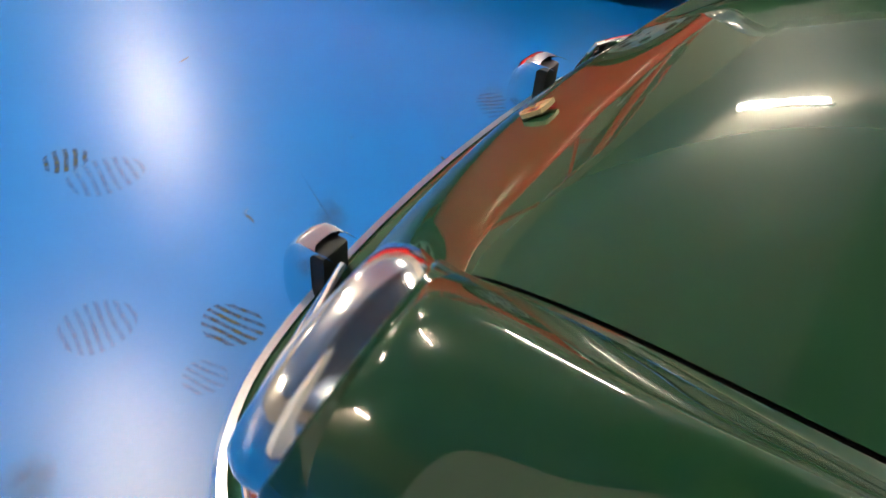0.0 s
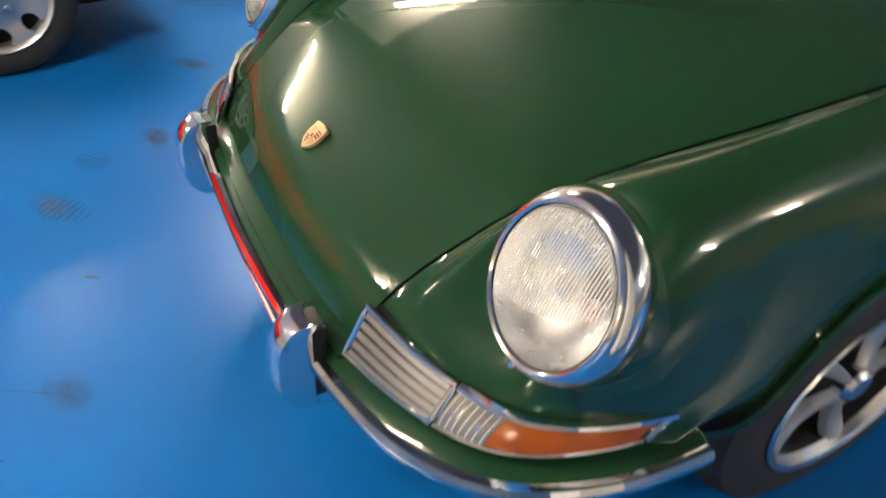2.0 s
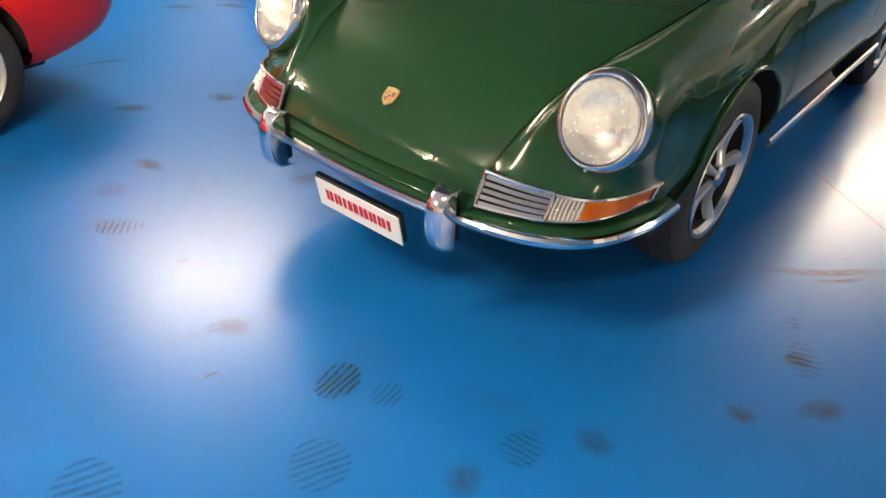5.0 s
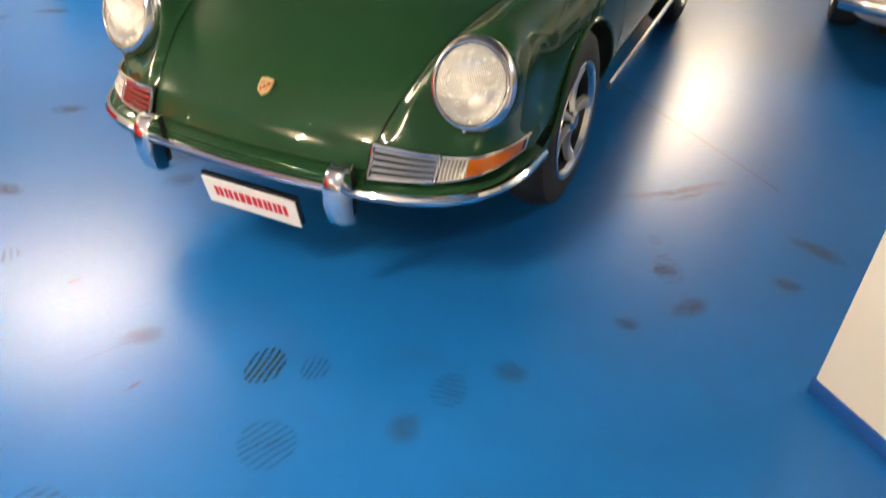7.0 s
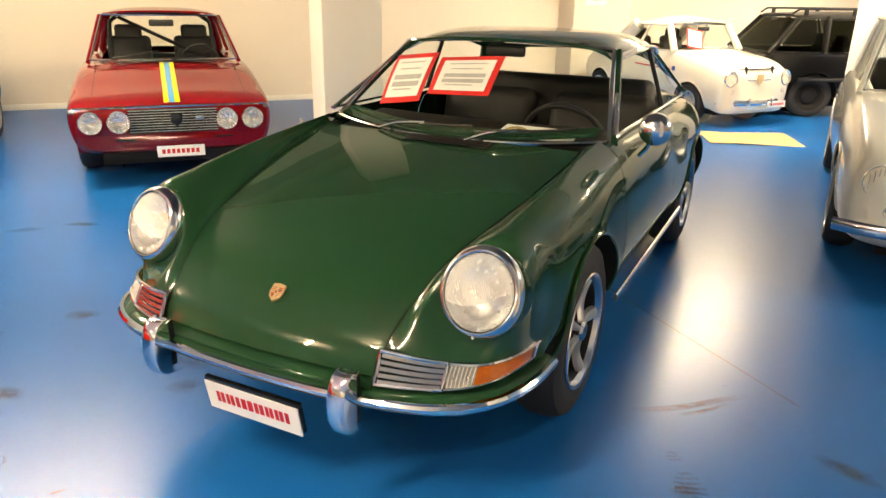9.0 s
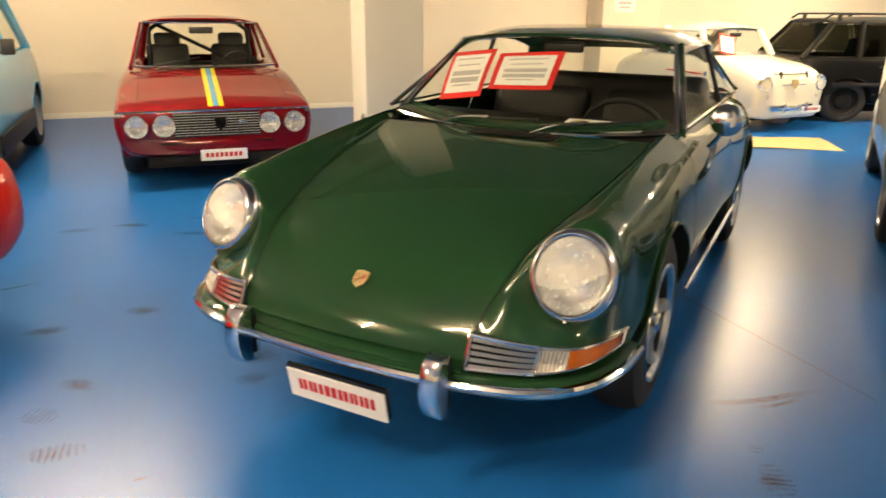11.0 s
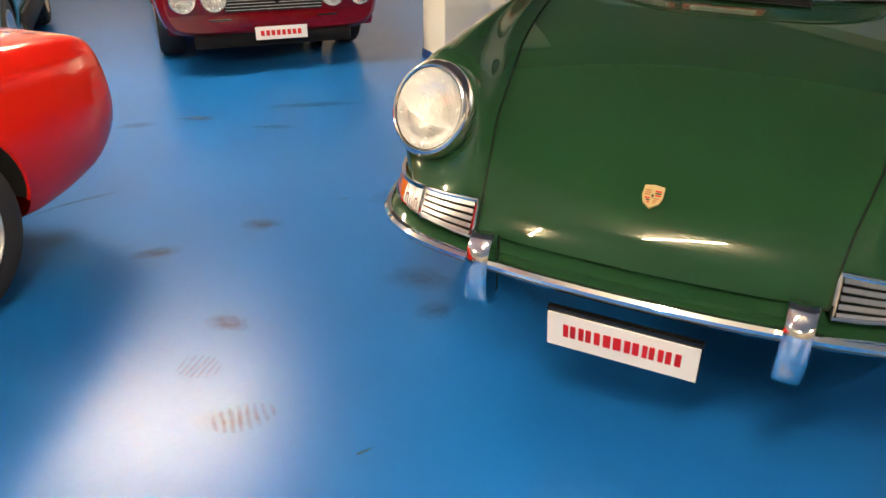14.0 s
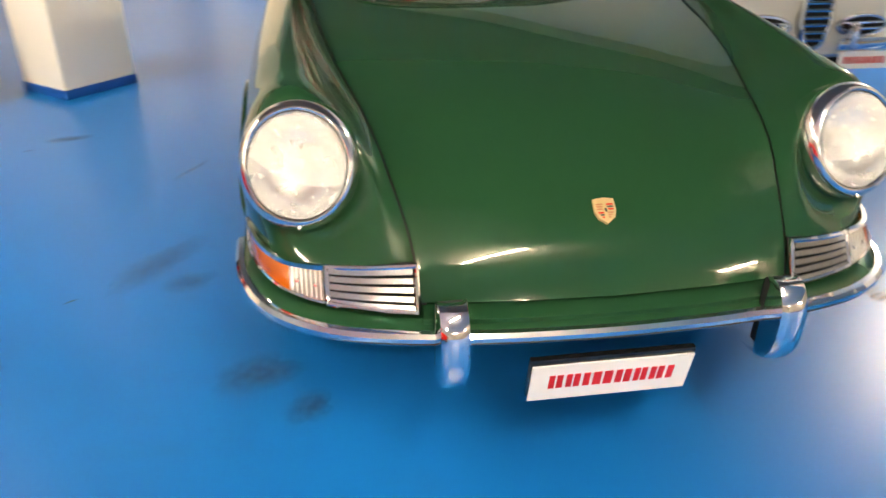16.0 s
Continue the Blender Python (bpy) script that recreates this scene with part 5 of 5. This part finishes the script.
# red sports car, tail towards the others
rc = thing("sports_car", car_pose(-2.015, -3.64, 10), "bright red classic sports car with silver alloy wheels", "car")
shell(rc, [(0.0, 0.50, 0.55, 0.40, 0.52, 0.50, 0.60, 0.62), (0.2, 0.62, 0.70, 0.28, 0.50, 0.60, 0.68, 0.70), (0.8, 0.70, 0.765, 0.20, 0.50, 0.62, 0.78, 0.80), (1.5, 0.70, 0.755, 0.17, 0.50, 0.66, 0.82, 0.86), (2.3, 0.70, 0.755, 0.17, 0.50, 0.66, 0.82, 0.86),
           (3.0, 0.71, 0.775, 0.19, 0.52, 0.64, 0.81, 0.83), (3.50, 0.69, 0.765, 0.20, 0.52, 0.63, 0.765, 0.78), (3.80, 0.67, 0.742, 0.25, 0.52, 0.635, 0.745, 0.757), (3.90, 0.65, 0.722, 0.30, 0.52, 0.62, 0.728, 0.738), (3.94, 0.63, 0.70, 0.34, 0.52, 0.605, 0.705, 0.713), (3.955, 0.60, 0.665, 0.38, 0.52, 0.58, 0.675, 0.68)],
      M_RED, [(0.90, 0.30), (3.12, 0.30)], hole=(1.55, 2.95, 0.58, 0.77), arch_r=0.345, n_y=110)
greenhouse(rc, M_RED, 1.35, 1.80, 2.35, 3.05, 0.63, 0.50, 0.835, 1.24, bow=0.12, post=0.6)
for s in (1, -1):
    pts = smooth_path([(s * 0.645, 2.62, 0.90), (s * 0.640, 2.82, 0.852), (s * 0.60, 3.00, 0.833), (s * 0.45, 3.09, 0.838), (0.0, 3.13, 0.845)], 20)
    part("window_surround", sweep(pts, ring(0.028, 8, 1.0, 0.55)), M_GREYALU, rc, "grey metal rear window surround")
    for y in (0.90, 3.12):
        wheel(rc, s * 0.755, y, 0.30, s, "slots")
    round_lamp(rc, (s * 0.48, 0.06, 0.60), 0.085, (0, -1, 0.15))
    part("tail_lamp", box((s * 0.50 - 0.09, 3.945, 0.50), (s * 0.50 + 0.09, 3.99, 0.57), 0.015), M_ENRED, rc)
part("fuel_flap", lathe([(0.0, 0.006), (0.05, 0.006), (0.056, 0.0)], 24, facing(Vector((-0.762, 3.5, 0.62)), Vector((-1, 0, 0.15)))), M_RED, rc)
part("exhaust", sweep([(0.45, 3.6, 0.22), (0.45, 3.9, 0.23)], ring(0.028, 12)), M_ALU, rc)

# light blue hatchback
bl = thing("hatchback", car_pose(-4.05, 0.38, 51), "light blue classic hatchback with a grey grille panel", "car")
shell(bl, [(0.00, 0.58, 0.62, 0.36, 0.60, 0.60, 0.80, 0.83), (0.06, 0.62, 0.66, 0.32, 0.60, 0.62, 0.85, 0.88), (0.5, 0.66, 0.71, 0.26, 0.60, 0.64, 0.90, 0.94), (1.05, 0.68, 0.735, 0.24, 0.60, 0.67, 0.95, 0.98), (3.3, 0.68, 0.735, 0.24, 0.60, 0.67, 0.95, 0.97), (3.62, 0.64, 0.70, 0.34, 0.62, 0.64, 0.90, 0.92)],
      M_BLUE, [(0.62, 0.30), (3.05, 0.30)], hole=(1.15, 3.4, 0.58, 0.88), arch_r=0.335)
greenhouse(bl, M_BLUE, 1.02, 1.35, 2.9, 3.5, 0.66, 0.58, 0.965, 1.50, bow=0.05, post=0.45)
for y in (0.62, 3.05):
    for s in (1, -1):
        wheel(bl, s * 0.71, y, 0.30, s)
part("grille_panel", box((-0.62, -0.03, 0.58), (0.62, 0.02, 0.78), 0.04, seg=3), M_GREYALU, bl, "grey grille panel with a bright edge")
part("grille_edge", sweep([(x, -0.032, z) for x, z in ((-0.60, 0.59), (0.60, 0.59), (0.62, 0.61), (0.62, 0.75), (0.60, 0.77), (-0.60, 0.77), (-0.62, 0.75), (-0.62, 0.61))], ring(0.009, 6), up=(0, -1, 0), closed=True), M_GREYALU, bl)
part("grille", box((-0.375, -0.036, 0.595), (0.375, -0.028, 0.765), 0.004), M_DARK, bl, "black slatted grille")
for k in range(8):
    part("grille_bar", box((-0.36, -0.042, 0.605 + k * 0.019), (0.36, -0.030, 0.613 + k * 0.019), 0.002), M_BLACK, bl)
for s in (1, -1):
    round_lamp(bl, (s * 0.49, -0.078, 0.68), 0.080, rim=M_GREYALU)
    part("side_cladding", box((s * 0.735 - 0.012, 1.0, 0.26), (s * 0.735 + 0.012, 2.7, 0.42), 0.008), M_BLACK, bl)
    mm = part("door_mirror", box((s * 0.85 - 0.05, 1.18, 1.0), (s * 0.85 + 0.05, 1.22, 1.12), 0.015), M_BLACK, bl)
    part("mirror_stalk", sweep([(s * 0.72, 1.24, 0.97), (s * 0.80, 1.21, 1.02)], ring(0.009, 6)), M_BLACK, mm)
    part("bonnet_gap", grid([[Vector((s * x, y, 0.845 + 0.09 * (y / 1.0) + 0.004)) for x in (0.615, 0.622)] for y in np.linspace(0.08, 0.95, 6)]), M_DARK, bl)
part("front_bumper", sweep([(x, -0.06 + 0.06 * (x / 0.7) ** 2, 0.45) for x in np.linspace(-0.68, 0.68, 11)], ring(0.045, 8, 0.5, 1.0)), M_GREYALU, bl)

# cream small saloon
sm = thing("small_saloon", car_pose(0.50, 8.15, 53.8) @ Matrix.Scale(0.88, 4), "cream white small classic saloon with a chrome bumper", "car")
shell(sm, [(0.00, 0.46, 0.52, 0.22, 0.46, 0.40, 0.65, 0.69), (0.03, 0.53, 0.59, 0.18, 0.52, 0.44, 0.715, 0.755), (0.10, 0.57, 0.64, 0.17, 0.52, 0.50, 0.775, 0.815), (0.30, 0.61, 0.68, 0.21, 0.52, 0.54, 0.845, 0.885),
           (0.60, 0.62, 0.69, 0.20, 0.52, 0.56, 0.895, 0.935), (0.95, 0.62, 0.69, 0.19, 0.52, 0.58, 0.93, 0.97), (2.3, 0.62, 0.69, 0.21, 0.52, 0.60, 0.93, 0.96), (2.8, 0.60, 0.67, 0.26, 0.52, 0.55, 0.87, 0.93), (3.1, 0.52, 0.60, 0.32, 0.53, 0.48, 0.77, 0.84), (3.28, 0.42, 0.48, 0.40, 0.54, 0.38, 0.64, 0.70)],
      M_CREAM, [(0.60, 0.265), (2.62, 0.265)], hole=(0.95, 2.35, 0.54, 0.87), arch_r=0.30, n_y=100)
fs = greenhouse(sm, M_CREAM, 0.84, 1.20, 1.95, 2.55, 0.615, 0.54, 0.950, 1.32, bow=0.17, post=0.58, dome=0.075, fat=2.3)
for y in (0.60, 2.62):
    for s in (1, -1):
        wheel(sm, s * 0.69, y, 0.265, s)
for s in (1, -1):
    # lamps stand in rounded pods on the wings
    n = Vector((0.12 * s, -1, 0.10))
    part("lamp_pod", lathe([(0.102, 0.0), (0.112, -0.03), (0.118, -0.10), (0.105, -0.22), (0.06, -0.34), (0.0, -0.40)], 28, facing(Vector((s * 0.505, 0.015, 0.645)), n)), M_CREAM, sm)
    round_lamp(sm, (s * 0.505, 0.005, 0.645), 0.096, n)
    round_lamp(sm, (s * 0.475, 0.005, 0.475), 0.036, (0.2 * s, -1, 0.0), "indicator")
    ca = part("bonnet_catch", box((s * 0.24 - 0.012, 0.012, 0.70), (s * 0.24 + 0.012, 0.05, 0.80), 0.004), M_BLACK, sm, "black bonnet catch")
    part("side_stripe", sweep([(s * 0.695, y, 0.70 + 0.02 * (y - 1)) for y in np.linspace(0.98, 1.75, 5)], ring(0.011, 6, 0.3, 1)), M_REDINK, sm, "thin red side stripe")
    part("side_badge", box((s * 0.690 - 0.006, 0.90, 0.68), (s * 0.690 + 0.006, 0.95, 0.74), 0.003), M_SKIRT, sm)
    part("belt_trim", sweep([(s * (0.605 + 0.01), y, 0.935) for y in np.linspace(1.0, 2.3, 6)], ring(0.007, 6)), M_CHROME, sm)
    part("overrider", box((s * 0.20 - 0.02, -0.095, 0.27), (s * 0.20 + 0.02, -0.04, 0.40), 0.014, seg=3), M_CHROME, sm)
    part("bonnet_gap", grid([[Vector((s * x, y, z)) for x in (0.500, 0.507)] for y, z in ((0.16, 0.838), (0.4, 0.883), (0.8, 0.925))]), M_DARK, sm)
    part("wiper", sweep([fs(s * 0.1 + k * 0.5, 0.03 + 0.12 * k) + Vector((0, -0.02, 0.01)) for k in np.linspace(0, 1, 5)], ring(0.006, 6)), M_CHROME, sm)
part("front_bumper", sweep([(x, -0.055 + 0.17 * (abs(x) / 0.6) ** 2.4, 0.325) for x in np.linspace(-0.62, 0.62, 19)], ring(0.040, 10, 0.4, 1.0)), M_CHROME, sm, "chrome front bumper")
part("nose_bar", sweep([(x, 0.02 + 0.06 * (x / 0.4) ** 2, 0.765) for x in np.linspace(-0.40, 0.40, 9)], ring(0.009, 6)), M_BLACK, sm)
for s in (1, -1):
    part("nose_whisker", sweep([(s * x, -0.012 + 0.06 * (x / 0.4) ** 2, 0.625) for x in np.linspace(0.07, 0.34, 7)], ring(0.008, 6)), M_CHROME, sm)
part("nose_emblem", plate_poly([(-0.055, 0.065), (0.055, 0.065), (0.055, 0.0), (0, -0.065), (-0.055, 0.0)], 0.0, 0.012, facing(Vector((0, -0.012, 0.63)), Vector((0, -1, 0.1)))), M_GOLD, sm)
dealer_plate(sm, -0.085, 0.30, 0.34, 0.085, 0.30)
m = facing(Vector((-0.30, 0.99, 1.10)), Vector((-0.1, -1, 0.55))) @ pose(0, 0, 0, 0, 0, -12)
part("sale_sheet", box((-0.13, -0.15, 0.0), (0.13, 0.15, 0.004), 0.0, m), M_REDCARD, sm, "red and white sale sheet in the windscreen")
part("paper", box((-0.108, -0.125, 0.004), (0.108, 0.125, 0.008), 0.0, m), M_PAPER, sm)
part("print_bar", box((-0.08, -0.02, 0.008), (0.08, 0.03, 0.010), 0.0, m), M_INK, sm)
part("dash_sheet", box((-0.10, 1.0, 0.965), (0.30, 1.20, 0.972), 0.0), M_REDCARD, sm)
part("dash_paper", box((-0.06, 1.02, 0.972), (0.27, 1.18, 0.976), 0.0), M_PAPER, sm)

# black estate car
ec = thing("estate_car", pose(0.02, 9.60, 0, 0, 0, -62) @ Matrix.Diagonal((0.87, 0.89, 0.83, 1)), "black estate car with roof rails parked before the wall", "car")
shell(ec, [(0.00, 0.72, 0.78, 0.36, 0.66, 0.74, 0.92, 0.94), (0.3, 0.80, 0.87, 0.28, 0.66, 0.82, 0.99, 1.01), (2.8, 0.80, 0.88, 0.26, 0.66, 0.82, 0.98, 1.0), (3.2, 0.80, 0.88, 0.26, 0.66, 0.80, 0.96, 0.99), (4.2, 0.78, 0.85, 0.28, 0.64, 0.74, 0.86, 0.90), (4.6, 0.66, 0.74, 0.36, 0.60, 0.64, 0.72, 0.76)],
      M_DULL, [(0.85, 0.33), (3.65, 0.33)], hole=(0.2, 3.0, 0.72, 0.93), arch_r=0.37)
greenhouse(ec, M_DULL, 0.10, 0.55, 2.3, 3.15, 0.80, 0.66, 0.99, 1.53, trim=M_BLACK, bow=0.05, post=0.52, glass=M_TINT, fat=1.7)
for y in (0.85, 3.65):
    for s in (1, -1):
        wheel(ec, s * 0.82, y, 0.33, s, rim=M_DARK)
for s in (1, -1):
    part("d_post", sweep([(s * (0.815 - 0.15 * k), 0.95 + 0.05 * k, 0.98 + 0.53 * k) for k in np.linspace(0, 1, 5)], ring(0.045, 8), up=(s, 0, 0.2)), M_DULL, ec)
    rail = part("roof_rail", sweep(smooth_path([(s * 0.58, 0.5, 1.55), (s * 0.58, 0.58, 1.62), (s * 0.58, 2.2, 1.63), (s * 0.58, 2.32, 1.55)], 16), ring(0.016, 8)), M_BLACK, ec)
    for y in (0.7, 1.4, 2.1):
        part("rail_foot", box((s * 0.58 - 0.015, y - 0.03, 1.53), (s * 0.58 + 0.015, y + 0.03, 1.62), 0.006), M_BLACK, rail)
    part("side_moulding", box((s * 0.885 - 0.012, 0.6, 0.56), (s * 0.885 + 0.012, 3.9, 0.62), 0.006), M_BLACK, ec)
    for y in (1.25, 2.35):
        part("door_handle", box((s * 0.875 - 0.02, y, 0.84), (s * 0.875 + 0.012, y + 0.14, 0.87), 0.008), M_BLACK, ec)

# ivory saloon with the shield grille
ws = thing("saloon", car_pose(2.18, 2.92, 2), "ivory white classic saloon with a chrome shield grille", "car")
shell(ws, [(0.00, 0.50, 0.57, 0.26, 0.44, 0.53, 0.59, 0.62), (0.08, 0.60, 0.66, 0.22, 0.46, 0.58, 0.69, 0.71), (0.4, 0.65, 0.715, 0.20, 0.50, 0.60, 0.79, 0.80), (1.2, 0.67, 0.735, 0.20, 0.54, 0.64, 0.88, 0.91), (2.9, 0.67, 0.735, 0.20, 0.54, 0.64, 0.90, 0.93), (3.6, 0.64, 0.71, 0.26, 0.54, 0.61, 0.85, 0.87), (4.0, 0.57, 0.62, 0.36, 0.54, 0.54, 0.74, 0.76)],
      M_SILVERW, [(0.80, 0.295), (3.2, 0.295)], hole=(1.35, 3.0, 0.55, 0.82), arch_r=0.335)
greenhouse(ws, M_SILVERW, 1.22, 1.65, 2.55, 3.15, 0.63, 0.53, 0.905, 1.38, bow=0.12, post=0.5)
for y in (0.80, 3.2):
    for s in (1, -1):
        wheel(ws, s * 0.72, y, 0.295, s)
m = facing(Vector((0, -0.04, 0.455)), Vector((0, -1, 0.12))) @ Matrix.Diagonal((0.85, 0.75, 1, 1))
shg = [(-0.10, 0.15), (-0.06, 0.185), (0.06, 0.185), (0.10, 0.15), (0.11, 0.0), (0.06, -0.17), (0.0, -0.20), (-0.06, -0.17), (-0.11, 0.0)]
gr = part("shield_grille", plate_poly(shg, -0.05, 0.0, m), M_DARK, ws, "chrome shield grille with bars")
part("shield_frame", sweep([m @ Vector((x, y, 0.0)) for x, y in shg], ring(0.016, 8), up=(0, -1, 0.1), closed=True), M_CHROME, gr)
for k in range(6):
    z = -0.13 + k * 0.055
    wd = 0.10 if z > 0 else 0.10 + z * 0.25
    part("shield_bar", sweep([m @ Vector((x, z, 0.008)) for x in (-wd, 0, wd)], ring(0.011, 6)), M_CHROME, gr)
for s in (1, -1):
    mm = facing(Vector((s * 0.325, -0.02, 0.430)), Vector((0.12 * s, -1, 0.05)))
    oval = [(0.17 * math.cos(a), 0.058 * math.sin(a)) for a in np.linspace(0, 2 * math.pi, 25)[:-1]]
    mo = part("side_grille", plate_poly(oval, -0.02, 0.0, mm), M_DARK, ws, "oval side grille with chrome edge")
    part("grille_edge", sweep([mm @ Vector((x, y, 0.002)) for x, y in oval], ring(0.012, 6), up=(0, -1, 0), closed=True), M_CHROME, mo)
    for z in (-0.018, 0.018):
        part("grille_bar", sweep([mm @ Vector((x, z, 0.006)) for x in (-0.15, 0, 0.15)], ring(0.008, 6)), M_CHROME, mo)
    part("overrider", box((s * 0.23 - 0.025, -0.12, 0.30), (s * 0.23 + 0.025, -0.05, 0.46), 0.02, seg=3), M_CHROME, ws)
    round_lamp(ws, (s * 0.53, 0.03, 0.575), 0.085, (0.1 * s, -1, 0.1))
    part("bumper", sweep([(s * x, -0.09 + 0.14 * max(0, (x - 0.2) / 0.6) ** 2, 0.335) for x in np.linspace(0.15, 0.72, 12)], ring(0.035, 8, 0.4, 1.0)), M_CHROME, ws)
dealer_plate(ws, -0.10, 0.245, 0.34, 0.10, 0.34)


# ---- loose things and floor marks ----
sheet = thing("cardboard_sheet", pose(0.57, 7.22, 0.0, 0, 0, 22), "flattened brown cardboard sheet lying on the floor", "cardboard")
bm = bmesh.new()
rows = [[Vector((x * 0.98 - 0.49, y * 0.74 - 0.37, 0.008 + 0.006 * math.sin(5 * x + 3 * y))) for x in np.linspace(0, 1, 12)] for y in np.linspace(0, 1, 8)]
add_grid(bm, rows)
bmesh.ops.recalc_face_normals(bm, faces=bm.faces)
part("sheet", thicken(bm, 0.005), M_CARD, sheet)

sign = thing("no_smoking_sign", room_pose(6.58, Q1 - 0.455, 1.33), "small white notice with a dark round symbol on the wall", "sign")
part("board", box((-0.19, -0.006, 0.0), (0.19, 0.0, 0.52), 0.003), M_WHITE, sign)
part("symbol_ring", sweep([(0.10 * math.cos(a), -0.009, 0.34 + 0.10 * math.sin(a)) for a in np.linspace(0, 2 * math.pi, 30)[:-1]], ring(0.012, 6), up=(0, 1, 0), closed=True), M_INK, sign)
part("text_bar", box((-0.12, -0.009, 0.12), (0.12, -0.006, 0.16), 0.0), M_INK, sign)
part("text_bar", box((-0.10, -0.009, 0.06), (0.10, -0.006, 0.09), 0.0), M_INK, sign)
